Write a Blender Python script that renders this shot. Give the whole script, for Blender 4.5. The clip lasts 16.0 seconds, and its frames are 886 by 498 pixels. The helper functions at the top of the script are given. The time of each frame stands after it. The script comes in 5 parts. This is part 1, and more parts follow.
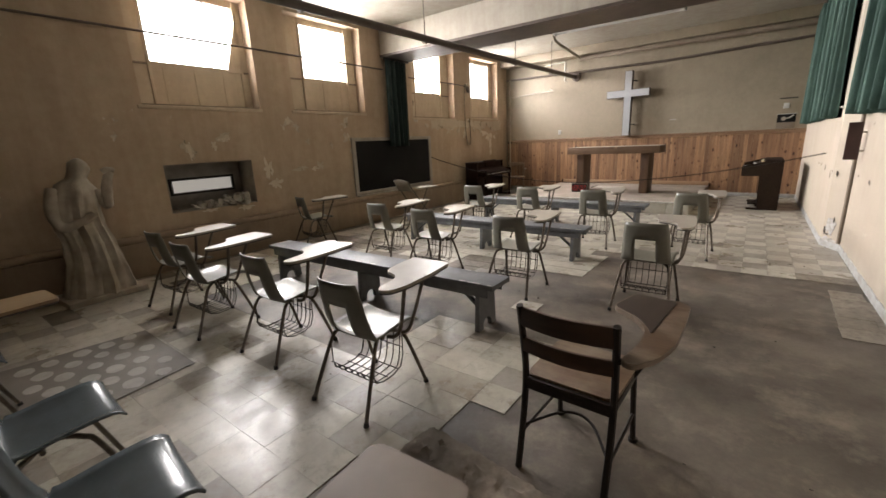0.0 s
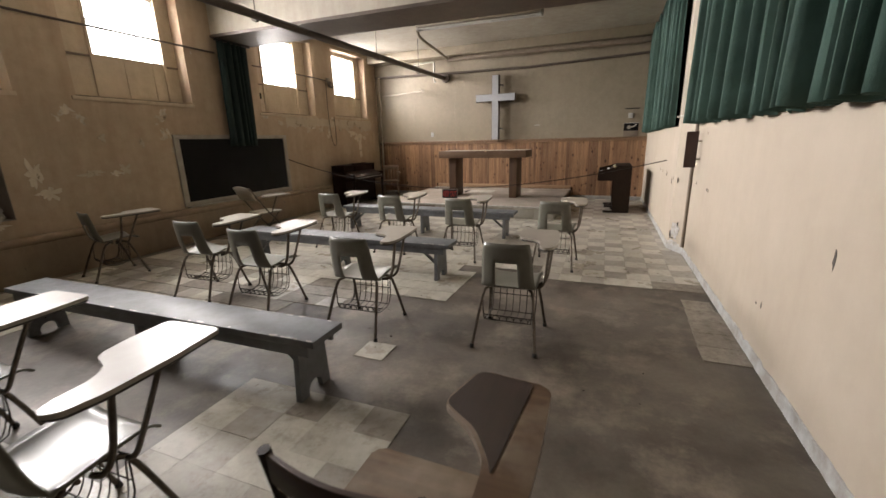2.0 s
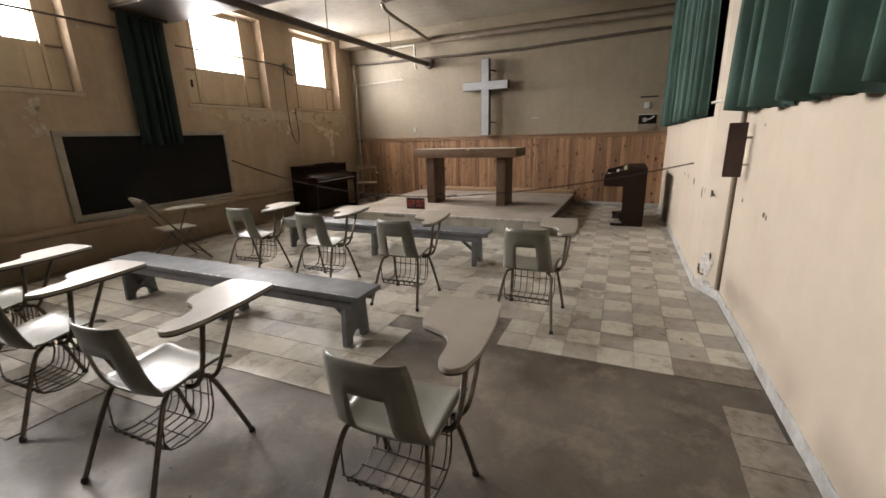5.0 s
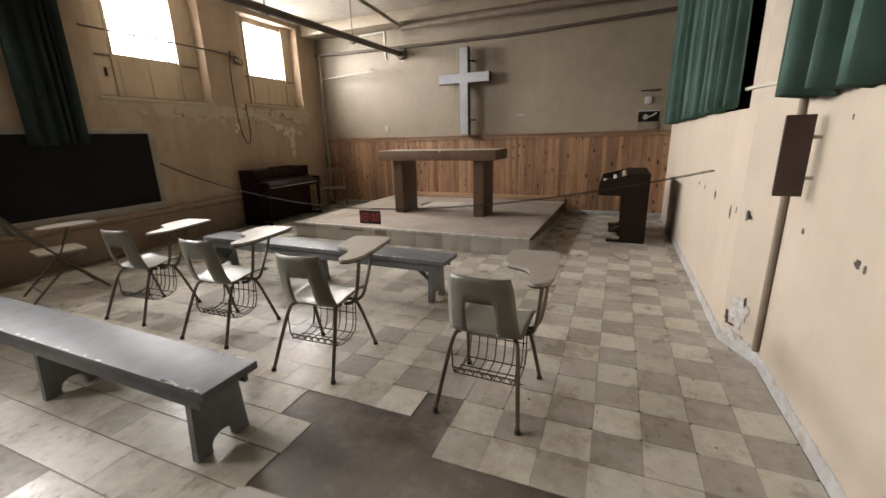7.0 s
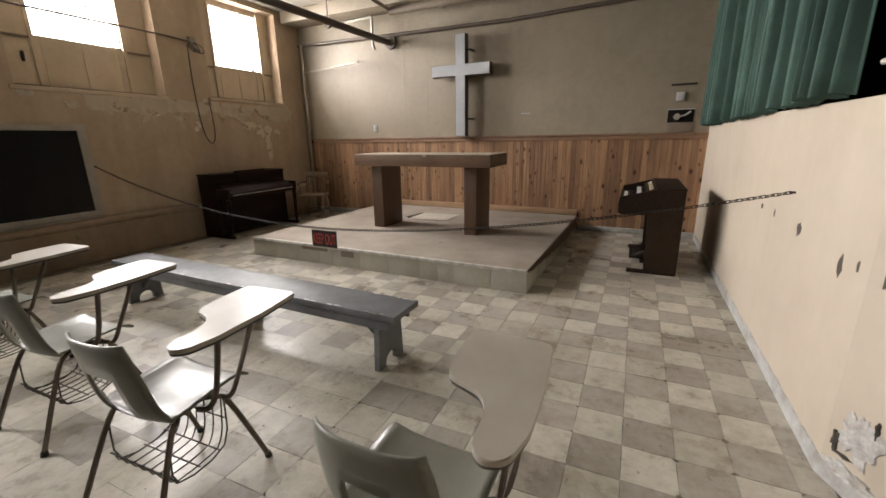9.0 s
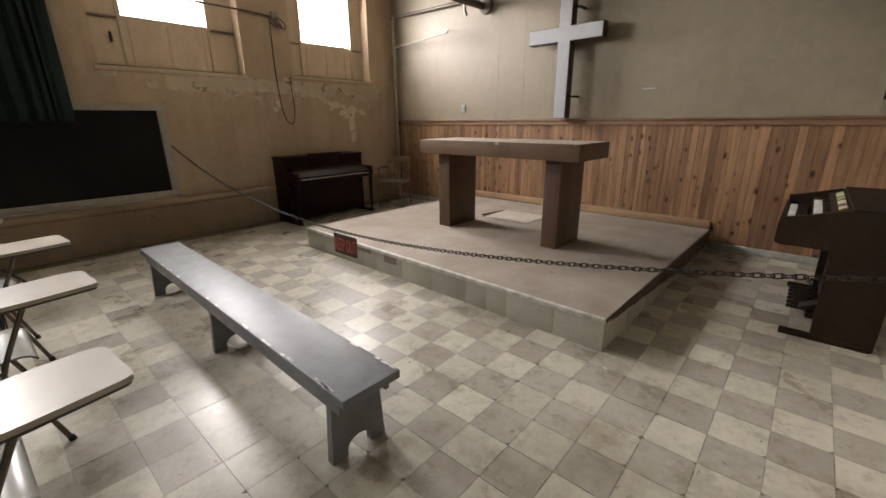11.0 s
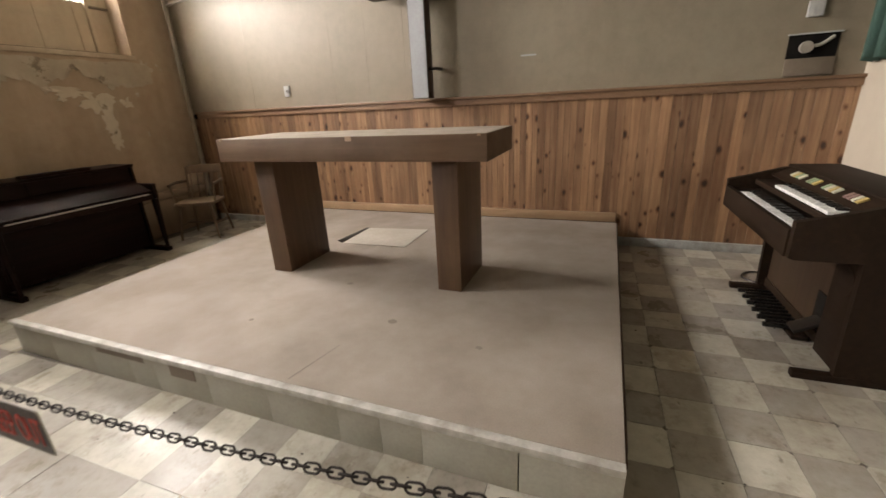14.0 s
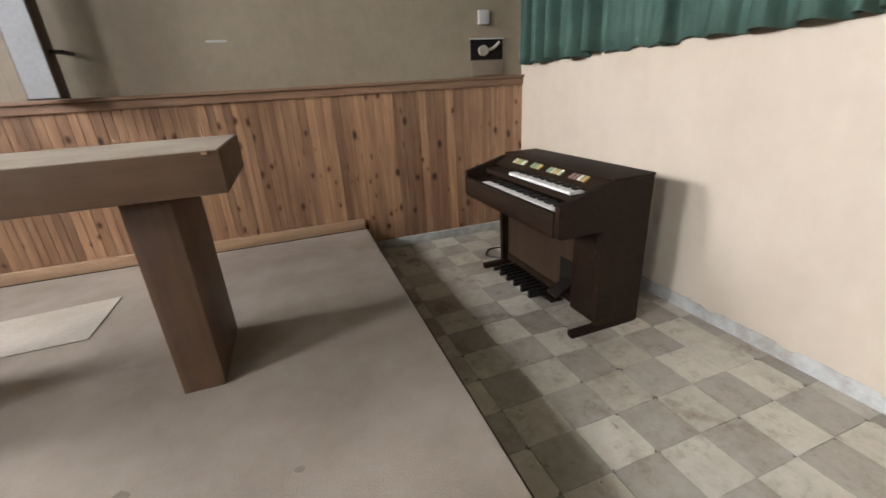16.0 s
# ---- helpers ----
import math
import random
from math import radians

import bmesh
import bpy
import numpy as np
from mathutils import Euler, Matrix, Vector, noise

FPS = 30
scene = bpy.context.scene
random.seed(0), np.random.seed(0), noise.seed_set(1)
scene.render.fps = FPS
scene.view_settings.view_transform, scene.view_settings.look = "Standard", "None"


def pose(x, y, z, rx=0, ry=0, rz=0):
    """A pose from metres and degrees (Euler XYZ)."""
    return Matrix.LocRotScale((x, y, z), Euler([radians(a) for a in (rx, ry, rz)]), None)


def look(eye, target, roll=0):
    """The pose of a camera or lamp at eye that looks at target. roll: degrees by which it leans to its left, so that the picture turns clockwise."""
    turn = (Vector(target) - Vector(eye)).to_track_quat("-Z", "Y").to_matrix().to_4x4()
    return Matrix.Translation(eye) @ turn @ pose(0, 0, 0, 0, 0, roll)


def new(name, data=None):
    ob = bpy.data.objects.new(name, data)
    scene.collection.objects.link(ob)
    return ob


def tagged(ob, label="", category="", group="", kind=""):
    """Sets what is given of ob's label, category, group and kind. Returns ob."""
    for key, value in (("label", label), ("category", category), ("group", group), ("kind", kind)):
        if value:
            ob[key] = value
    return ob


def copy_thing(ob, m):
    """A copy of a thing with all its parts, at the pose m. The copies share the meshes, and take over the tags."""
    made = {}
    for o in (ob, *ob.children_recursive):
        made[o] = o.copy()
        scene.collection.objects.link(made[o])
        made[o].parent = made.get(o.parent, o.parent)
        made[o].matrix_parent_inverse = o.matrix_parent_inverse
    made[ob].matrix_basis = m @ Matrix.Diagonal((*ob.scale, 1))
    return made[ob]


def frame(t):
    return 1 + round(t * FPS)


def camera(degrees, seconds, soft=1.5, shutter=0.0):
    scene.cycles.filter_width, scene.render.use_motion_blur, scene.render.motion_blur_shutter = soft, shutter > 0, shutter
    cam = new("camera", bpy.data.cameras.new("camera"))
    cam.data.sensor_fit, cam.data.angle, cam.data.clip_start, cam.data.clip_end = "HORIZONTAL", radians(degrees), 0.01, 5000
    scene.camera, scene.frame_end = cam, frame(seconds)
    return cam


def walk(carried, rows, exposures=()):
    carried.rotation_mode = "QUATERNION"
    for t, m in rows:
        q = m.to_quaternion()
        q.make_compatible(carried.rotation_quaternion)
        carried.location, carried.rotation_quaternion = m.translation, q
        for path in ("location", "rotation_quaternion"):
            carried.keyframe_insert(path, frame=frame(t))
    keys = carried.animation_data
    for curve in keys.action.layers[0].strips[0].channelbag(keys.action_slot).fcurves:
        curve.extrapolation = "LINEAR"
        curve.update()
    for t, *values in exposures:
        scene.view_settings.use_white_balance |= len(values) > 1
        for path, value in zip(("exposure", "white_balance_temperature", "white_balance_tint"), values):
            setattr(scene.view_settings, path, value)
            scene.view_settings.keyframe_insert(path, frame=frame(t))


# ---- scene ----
cam = camera(94.3, 16.0, shutter=0.25)
METRES, EYE, TILT, LEAN, TURN = 8.571, 1.5, 0.0, 0.0, 37.0
ROWS = [
    (0.0, 0.0, 0.0, 0.0, -0.66, -14.5, 2.54),
    (0.5, 0.0044, 0.0235, -0.0011, -5.79, -14.53, 2.54),
    (1.0, 0.0131, 0.0474, -0.0003, -11.9, -14.93, 2.1),
    (1.5, 0.0342, 0.0682, -0.0018, -14.32, -14.92, 1.88),
    (2.0, 0.0597, 0.089, -0.0013, -16.02, -14.83, 1.36),
    (2.5, 0.081, 0.1162, -0.0027, -17.92, -14.81, 1.24),
    (3.0, 0.0995, 0.1397, -0.0011, -17.24, -15.16, 2.38),
    (3.5, 0.1272, 0.1637, -0.001, -13.28, -14.14, 2.24),
    (4.0, 0.1517, 0.1841, -0.0016, -13.32, -14.76, 2.24),
    (6.5, 0.2555, 0.3284, -0.0028, -14.82, -15.7, 0.58),
    (7.0, 0.2728, 0.3532, -0.0044, -14.54, -15.41, 1.46),
    (7.5, 0.2939, 0.3793, -0.0023, -13.58, -14.79, 1.62),
    (8.0, 0.3118, 0.4082, -0.0045, -13.36, -14.67, 0.99),
    (10.5, 0.4093, 0.557, -0.006, -2.53, -17.49, 1.08),
    (11.0, 0.4287, 0.5824, -0.0047, 4.25, -17.42, 0.49),
    (11.5, 0.437, 0.6109, -0.0064, 5.55, -17.23, 0.4),
    (12.0, 0.4362, 0.6452, -0.0057, 5.93, -17.48, 0.67),
    (12.5, 0.4366, 0.6792, -0.0083, 6.34, -17.78, 1.53),
    (13.0, 0.4357, 0.7118, -0.0079, 3.79, -18.63, 1.86),
    (13.5, 0.4303, 0.7452, -0.0088, -6.32, -19.16, 1.75),
    (14.0, 0.4299, 0.7695, -0.0109, -17.32, -19.44, 2.85),
    (14.5, 0.4336, 0.7957, -0.0127, -25.17, -20.08, 4.25),
    (15.0, 0.4373, 0.8167, -0.012, -34.57, -20.82, 4.03),
    (15.5, 0.4385, 0.837, -0.0103, -47.61, -21.51, 3.74),
    (16.0, 0.4394, 0.8483, -0.0104, -58.21, -21.7, 3.19),
]
walk(cam, [(t, pose(0, 0, EYE, TILT, LEAN, TURN) @ pose(METRES * x, METRES * y, METRES * z, 90 + pitch, roll, yaw)) for t, x, y, z, yaw, pitch, roll in ROWS],
     [(0.0, 0.68, 6330, 12), (1.5, 0.43, 6420, 12), (4.0, 0.36, 6420, 12), (10.0, 0.31, 6380, 11), (12.0, 0.35, 6450, 11), (13.5, 0.44, 6650, 11), (14.5, 0.55, 6500, 11), (15.5, 0.64, 5980, 10), (16.0, 0.60, 5950, 10)])


# ---- light ----
def area(name, x, y, z, wide, high, watts, target):
    lamp = bpy.data.lights.new(name, "AREA")
    lamp.shape, lamp.size, lamp.size_y, lamp.energy = "RECTANGLE", wide, high, watts
    lamp.spread = radians(114)
    lamp.color = (1.0, 0.957, 0.927)
    ob = new(name, lamp)
    ob.matrix_world = look((x, y, z), target)
    return ob


world = bpy.data.worlds.new("world")
scene.world = world
world.use_nodes = True
wn = world.node_tree.nodes
sky = wn.new("ShaderNodeTexSky")
sky.sky_type, sky.sun_disc, sky.sun_elevation, sky.sun_rotation = "NISHITA", False, radians(40), radians(250)
world.node_tree.links.new(sky.outputs[0], wn["Background"].inputs[0])
wn["Background"].inputs[1].default_value = 0.1

# panes of the four high windows: y0, y1, z0, z1
PANES = [(2.42, 3.63, 2.69, 3.56), (4.77, 5.73, 2.695, 3.56), (7.77, 8.71, 2.655, 3.54), (10.10, 11.03, 2.645, 3.56)]
LAMP_W = (122, 115, 125, 129)
for (a, b, c, d), watts in zip(PANES, LAMP_W):
    area("window_daylight", -6.635, (a + b) / 2, (c + d) / 2, b - a + 0.1, d - c + 0.1, watts, (-5.635, (a + b) / 2, (c + d) / 2 - 0.268))


# ---- materials ----
def nodes_of(name):
    m = bpy.data.materials.new(name)
    m.use_nodes = True
    return m, m.node_tree.nodes, m.node_tree.links, m.node_tree.nodes["Principled BSDF"]


def rgb(c):
    return (*c, 1.0)


def noise_node(n, l, coord, scale, detail=4.0, rough=0.6, stretch=(1, 1, 1)):
    mp = n.new("ShaderNodeMapping")
    mp.inputs["Scale"].default_value = stretch
    l.new(coord, mp.inputs[0])
    t = n.new("ShaderNodeTexNoise")
    t.inputs["Scale"].default_value, t.inputs["Detail"].default_value, t.inputs["Roughness"].default_value = scale, detail, rough
    l.new(mp.outputs[0], t.inputs["Vector"])
    return t.outputs[0]


def ramp(n, l, fac, stops):
    r = n.new("ShaderNodeValToRGB")
    e = r.color_ramp.elements
    while len(e) < len(stops):
        e.new(0.5)
    for i, (p, c) in enumerate(stops):
        e[i].position, e[i].color = p, rgb(c) if len(c) == 3 else c
    l.new(fac, r.inputs[0])
    return r.outputs[0]


def mix(n, l, fac, a, b, mode="MIX"):
    m = n.new("ShaderNodeMix")
    m.data_type, m.blend_type = "RGBA", mode
    for sock, v in ((m.inputs[0], fac), (m.inputs[6], a), (m.inputs[7], b)):
        if isinstance(v, (int, float)):
            sock.default_value = v
        elif isinstance(v, tuple):
            sock.default_value = rgb(v)
        else:
            l.new(v, sock)
    return m.outputs[2]


def math_node(n, l, op, a, b=0.0):
    m = n.new("ShaderNodeMath")
    m.operation = op
    for sock, v in ((m.inputs[0], a), (m.inputs[1], b)):
        if isinstance(v, (int, float)):
            sock.default_value = v
        else:
            l.new(v, sock)
    return m.outputs[0]


def bump(n, l, bsdf, height, strength, dist):
    b = n.new("ShaderNodeBump")
    b.inputs["Strength"].default_value, b.inputs["Distance"].default_value = strength, dist
    l.new(height, b.inputs["Height"])
    l.new(b.outputs[0], bsdf.inputs["Normal"])


def position(n):
    return n.new("ShaderNodeNewGeometry").outputs["Position"]


ALBEDO_SCALE = 0.68  # darkens every base colour to cut bounced light and deepen shade


def dimmed(*colours):
    return [tuple(v * ALBEDO_SCALE for v in c) for c in colours]


def plain(name, c, c2=None, scale=6.0, rough=0.5, metal=0.0, bumps=0.15, fine=60.0, specular=0.5, vary=0.0, grainy=0.22, coat=0.0):
    """Paint, metal, plastic or plaster: two tones at a broad scale, grain and small relief."""
    m, n, l, b = nodes_of(name)
    p = position(n)
    c2 = c2 or tuple(v * 0.72 for v in c)
    c, c2 = dimmed(c, c2)
    broad = ramp(n, l, noise_node(n, l, p, scale), ((0.35, c), (0.68, c2)))
    grain = noise_node(n, l, p, fine, 3.0)
    col = mix(n, l, grainy, broad, ramp(n, l, grain, ((0.3, (0.35, 0.35, 0.35)), (0.7, (1.0, 1.0, 1.0)))), "MULTIPLY")
    if vary:
        info = n.new("ShaderNodeObjectInfo")
        lo = 1.0 - vary
        col = mix(n, l, 1.0, col, ramp(n, l, info.outputs["Random"], ((0.0, (lo, lo, lo * 0.97)), (1.0, (1.0, 1.0, 1.0)))), "MULTIPLY")
    l.new(col, b.inputs["Base Color"])
    l.new(ramp(n, l, grain, ((0.2, (max(rough - 0.5 * grainy, 0.03),) * 3), (0.8, (min(rough + 0.5 * grainy, 1),) * 3))), b.inputs["Roughness"])
    b.inputs["Metallic"].default_value = metal
    b.inputs["Coat Weight"].default_value, b.inputs["Coat Roughness"].default_value = coat, 0.2
    b.inputs["Specular IOR Level"].default_value = specular
    if bumps:
        bump(n, l, b, grain, bumps, 0.004)
    return m


def plaster_wall(name, c, c2, peel, peel_amount=0.62, band=None, rough=0.75, streaks=0.3, flake_size=2.3, blotch=0.3):
    """Old painted plaster: broad stains, fine grain, and flaked patches where the paint has come off, thickest in a band of heights."""
    m, n, l, b = nodes_of(name)
    p = position(n)
    c, c2, peel = dimmed(c, c2, peel)
    base = ramp(n, l, noise_node(n, l, p, 0.9, 5.0), ((0.3, c), (0.7, c2)))
    base = mix(n, l, blotch, base, ramp(n, l, noise_node(n, l, p, 9.0, 6.0, 0.7), ((0.3, (0.62, 0.58, 0.54)), (0.6, (1.0, 1.0, 1.0)))), "MULTIPLY")
    streak = noise_node(n, l, p, 3.0, 4.0, 0.6, (2.2, 2.2, 0.25))
    base = mix(n, l, streaks, base, ramp(n, l, streak, ((0.35, (0.66, 0.6, 0.54)), (0.6, (1.0, 1.0, 1.0)))), "MULTIPLY")
    flake = noise_node(n, l, p, flake_size, 8.0, 0.62)
    if band:
        sep = n.new("ShaderNodeSeparateXYZ")
        l.new(p, sep.inputs[0])
        zz = ramp(n, l, math_node(n, l, "DIVIDE", sep.outputs[2], 4.0),
                  tuple((z / 4.0, (v, v, v)) for z, v in band))
        flake = math_node(n, l, "ADD", flake, zz)
    mask = ramp(n, l, flake, ((peel_amount, (0, 0, 0)), (peel_amount + 0.015, (1, 1, 1))))
    col = mix(n, l, mask, base, ramp(n, l, noise_node(n, l, p, 7.0, 5.0), ((0.35, peel), (0.65, tuple(v * 0.6 for v in peel)))))
    l.new(col, b.inputs["Base Color"])
    b.inputs["Roughness"].default_value = rough
    fine = noise_node(n, l, p, 45.0, 4.0)
    h = math_node(n, l, "ADD", math_node(n, l, "MULTIPLY", fine, 0.25), math_node(n, l, "MULTIPLY", noise_node(n, l, p, 5.0, 3.0), 2.0 * blotch))
    h = math_node(n, l, "SUBTRACT", h, mask)
    bump(n, l, b, h, 0.4, 0.006)
    return m


def wood(name, light, dark, along="z", rough=0.5, grain=26.0, vary=0.25, knots=False, dust=None, specular=0.5):
    """Wood with grain along one axis, a tone of its own for every piece, and knots if asked."""
    m, n, l, b = nodes_of(name)
    p = position(n)
    light, dark = dimmed(light, dark)
    info = n.new("ShaderNodeObjectInfo")
    off = n.new("ShaderNodeVectorMath")
    off.operation = "MULTIPLY_ADD"
    l.new(info.outputs["Random"], off.inputs[0])
    off.inputs[1].default_value = (7.3, 3.1, 5.7)
    l.new(p, off.inputs[2])
    v = off.outputs[0]
    st = {"x": (0.06, 1, 1), "y": (1, 0.06, 1), "z": (1, 1, 0.06)}[along]
    g = noise_node(n, l, v, grain, 5.0, 0.65, st)
    col = ramp(n, l, g, ((0.3, dark), (0.55, tuple((x + y) / 2 for x, y in zip(light, dark))), (0.72, light)))
    col = mix(n, l, 0.5, col, ramp(n, l, noise_node(n, l, v, 2.2), ((0.3, (0.6, 0.56, 0.52)), (0.7, (1, 1, 1)))), "MULTIPLY")
    lo = 1.0 - vary
    col = mix(n, l, 1.0, col, ramp(n, l, info.outputs["Random"], ((0.0, (lo, lo * 0.95, lo * 0.9)), (1.0, (1.1, 1.08, 1.0)))), "MULTIPLY")
    if knots:
        se = n.new("ShaderNodeSeparateXYZ")
        l.new(v, se.inputs[0])
        co = n.new("ShaderNodeCombineXYZ")
        l.new(se.outputs[0], co.inputs[0])
        l.new(math_node(n, l, "MULTIPLY", se.outputs[2], 0.62), co.inputs[1])
        vo = n.new("ShaderNodeTexVoronoi")
        vo.voronoi_dimensions = "2D"
        vo.inputs["Scale"].default_value = 6.2
        l.new(co.outputs[0], vo.inputs["Vector"])
        sc = n.new("ShaderNodeSeparateColor")
        l.new(vo.outputs["Color"], sc.inputs[0])
        size = math_node(n, l, "MULTIPLY", sc.outputs[0], 0.15)
        wob = math_node(n, l, "ADD", math_node(n, l, "ADD", vo.outputs["Distance"], size), math_node(n, l, "MULTIPLY", noise_node(n, l, v, 22.0, 3.0), 0.14))
        k = ramp(n, l, wob, ((0.152, (0.10, 0.05, 0.028)), (0.185, (0.42, 0.3, 0.22)), (0.27, (1, 1, 1))))
        col = mix(n, l, 0.95, col, k, "MULTIPLY")
    if dust:
        col = mix(n, l, ramp(n, l, noise_node(n, l, p, 4.0), ((0.42, (0, 0, 0)), (0.7, (0.6, 0.6, 0.6)))), col, dust)
    l.new(col, b.inputs["Base Color"])
    b.inputs["Roughness"].default_value = rough
    b.inputs["Specular IOR Level"].default_value = specular
    bump(n, l, b, g, 0.18, 0.002)
    return m


def tile_material(name, c, c2, rough):
    """Worn asphalt floor tile: mottled, scuffed and stained, each a little different."""
    m, n, l, b = nodes_of(name)
    p = position(n)
    c, c2 = dimmed(c, c2)
    info = n.new("ShaderNodeObjectInfo")
    geo = n.new("ShaderNodeNewGeometry")
    rnd = math_node(n, l, "FRACT", math_node(n, l, "ADD", info.outputs["Random"], geo.outputs["Random Per Island"]))
    col = ramp(n, l, noise_node(n, l, p, 14.0, 6.0, 0.7), ((0.3, c2), (0.62, c)))
    col = mix(n, l, 1.0, col, ramp(n, l, rnd, ((0.0, (0.82, 0.80, 0.77)), (0.5, (0.95, 0.945, 0.93)), (1.0, (1.05, 1.045, 1.02)))), "MULTIPLY")
    dirt = noise_node(n, l, p, 1.5, 7.0, 0.7)
    col = mix(n, l, 0.5, col, ramp(n, l, dirt, ((0.36, (0.44, 0.38, 0.31)), (0.54, (1, 1, 1)))), "MULTIPLY")
    col = mix(n, l, 0.35, col, ramp(n, l, noise_node(n, l, p, 7.0, 8.0, 0.75), ((0.34, (0.45, 0.38, 0.30)), (0.46, (1, 1, 1)))), "MULTIPLY")
    scuff = ramp(n, l, noise_node(n, l, p, 26.0, 3.0, 0.5, (1, 0.5, 1)), ((0.68, (1, 1, 1)), (0.76, (0.35, 0.31, 0.27))))
    col = mix(n, l, 0.65, col, scuff, "MULTIPLY")
    l.new(col, b.inputs["Base Color"])
    l.new(ramp(n, l, noise_node(n, l, p, 3.0, 5.0), ((0.3, (rough - 0.12,) * 3), (0.7, (rough + 0.16,) * 3))), b.inputs["Roughness"])
    b.inputs["Specular IOR Level"].default_value = 0.22
    bump(n, l, b, noise_node(n, l, p, 9.0, 4.0), 0.12, 0.003)
    return m


def concrete(name, c, c2, rough=0.6):
    m, n, l, b = nodes_of(name)
    p = position(n)
    c, c2 = dimmed(c, c2)
    col = ramp(n, l, noise_node(n, l, p, 0.8, 7.0, 0.62), ((0.40, c2), (0.60, c)))
    pale = ramp(n, l, noise_node(n, l, p, 2.1, 7.0, 0.7), ((0.50, (0, 0, 0)), (0.68, (0.62, 0.62, 0.62))))
    col = mix(n, l, pale, col, tuple(min(v * 1.9, 1) for v in c))
    col = mix(n, l, 0.4, col, ramp(n, l, noise_node(n, l, p, 38.0, 5.0), ((0.3, (0.55, 0.53, 0.5)), (0.7, (1, 1, 1)))), "MULTIPLY")
    l.new(col, b.inputs["Base Color"])
    l.new(ramp(n, l, noise_node(n, l, p, 1.7, 5.0), ((0.35, (rough - 0.18,) * 3), (0.7, (rough + 0.15,) * 3))), b.inputs["Roughness"])
    bump(n, l, b, noise_node(n, l, p, 22.0, 6.0), 0.25, 0.004)
    return m


M_LEFT = plaster_wall("ochre_plaster", (0.73, 0.57, 0.405), (0.60, 0.455, 0.313), (0.90, 0.79, 0.63), 0.69,
                      ((0.0, 0.0), (0.9, 0.0), (1.45, 0.02), (1.7, 0.07), (2.05, 0.11), (2.16, -0.06), (4.0, -0.1)), 0.75, 0.3, 1.9)
M_RIGHT = plaster_wall("cream_plaster", (0.66, 0.575, 0.452), (0.575, 0.49, 0.378), (0.5, 0.45, 0.4), 0.80, None, 0.75, 0.08, blotch=0.1)
M_END = plaster_wall("tan_panel_paint", (0.385, 0.318, 0.222), (0.325, 0.265, 0.18), (0.3, 0.25, 0.2), 0.86, None, 0.55, 0.1)
M_PLINTH = plaster_wall("brown_plinth_paint", (0.46, 0.345, 0.232), (0.35, 0.255, 0.168), (0.26, 0.20, 0.14), 0.66)
M_CEIL = plaster_wall("ceiling_paint", (0.53, 0.485, 0.395), (0.44, 0.39, 0.31), (0.45, 0.39, 0.31), 0.7)
M_BOARD = plaster_wall("window_board_paint", (0.84, 0.70, 0.515), (0.72, 0.585, 0.42), (0.48, 0.39, 0.29), 0.75)
M_BACK = plaster_wall("unseen_back_plaster", (0.3, 0.24, 0.17), (0.24, 0.19, 0.13), (0.5, 0.45, 0.4), 0.8)
M_CONC = concrete("bare_concrete", (0.225, 0.186, 0.145), (0.094, 0.076, 0.058))
M_RUBBLE = concrete("crumbled_screed", (0.36, 0.30, 0.235), (0.15, 0.12, 0.09), 0.9)
M_TILE_A = tile_material("pale_tile", (0.74, 0.70, 0.60), (0.61, 0.57, 0.48), 0.33)
M_TILE_OLD = tile_material("grimy_tile", (0.40, 0.36, 0.30), (0.25, 0.215, 0.17), 0.5)
M_TILE_B = tile_material("grey_tile", (0.52, 0.48, 0.415), (0.43, 0.392, 0.333), 0.34)
M_BLOCK = plain("painted_block", (0.56, 0.53, 0.44), (0.46, 0.425, 0.34), 3.0, 0.6, bumps=0.5)
M_STAGE = plain("dusty_brown_carpet", (0.51, 0.43, 0.355), (0.365, 0.297, 0.233), 2.2, 0.85, bumps=0.4, fine=140)
M_EDGE = plain("worn_white_trim", (0.80, 0.77, 0.70), (0.48, 0.44, 0.37), 9.0, 0.5)
M_PINE = wood("knotty_pine", (0.70, 0.435, 0.256), (0.335, 0.176, 0.098), "z", 0.42, 24, 0.42, True)
M_PINEBASE = wood("pale_pine_base", (0.62, 0.43, 0.28), (0.46, 0.30, 0.19), "x", 0.45)
M_CAP = wood("pine_cap", (0.50, 0.315, 0.195), (0.34, 0.20, 0.12), "x", 0.45)
M_ALTAR = wood("walnut_veneer", (0.205, 0.126, 0.074), (0.098, 0.056, 0.032), "x", 0.55, 12, 0.2, False, (0.128, 0.081, 0.049), 0.3)
M_ALTARTOP = plain("dusty_lit_altar_top", (0.50, 0.425, 0.33), (0.36, 0.29, 0.215), 5.0, 0.7, bumps=0.1)
M_CARDPALE = plain("pale_cardboard", (0.72, 0.65, 0.55), (0.60, 0.53, 0.435), 3.0, 0.8)
M_ALTARLEG = wood("walnut_leg_veneer", (0.195, 0.119, 0.07), (0.098, 0.056, 0.033), "z", 0.55, 12, 0.15, False, None, 0.3)
M_ORGANPANEL = wood("brown_knee_panel", (0.07, 0.044, 0.028), (0.045, 0.027, 0.017), "z", 0.5, 30, 0.1, specular=0.2)
M_ORGAN = wood("dark_walnut_case", (0.036, 0.021, 0.0125), (0.019, 0.011, 0.0065), "y", 0.6, 30, 0.2, specular=0.12)
M_PIANO = wood("mahogany_piano", (0.032, 0.012, 0.009), (0.016, 0.007, 0.005), "y", 0.5, 24, 0.15, specular=0.12)
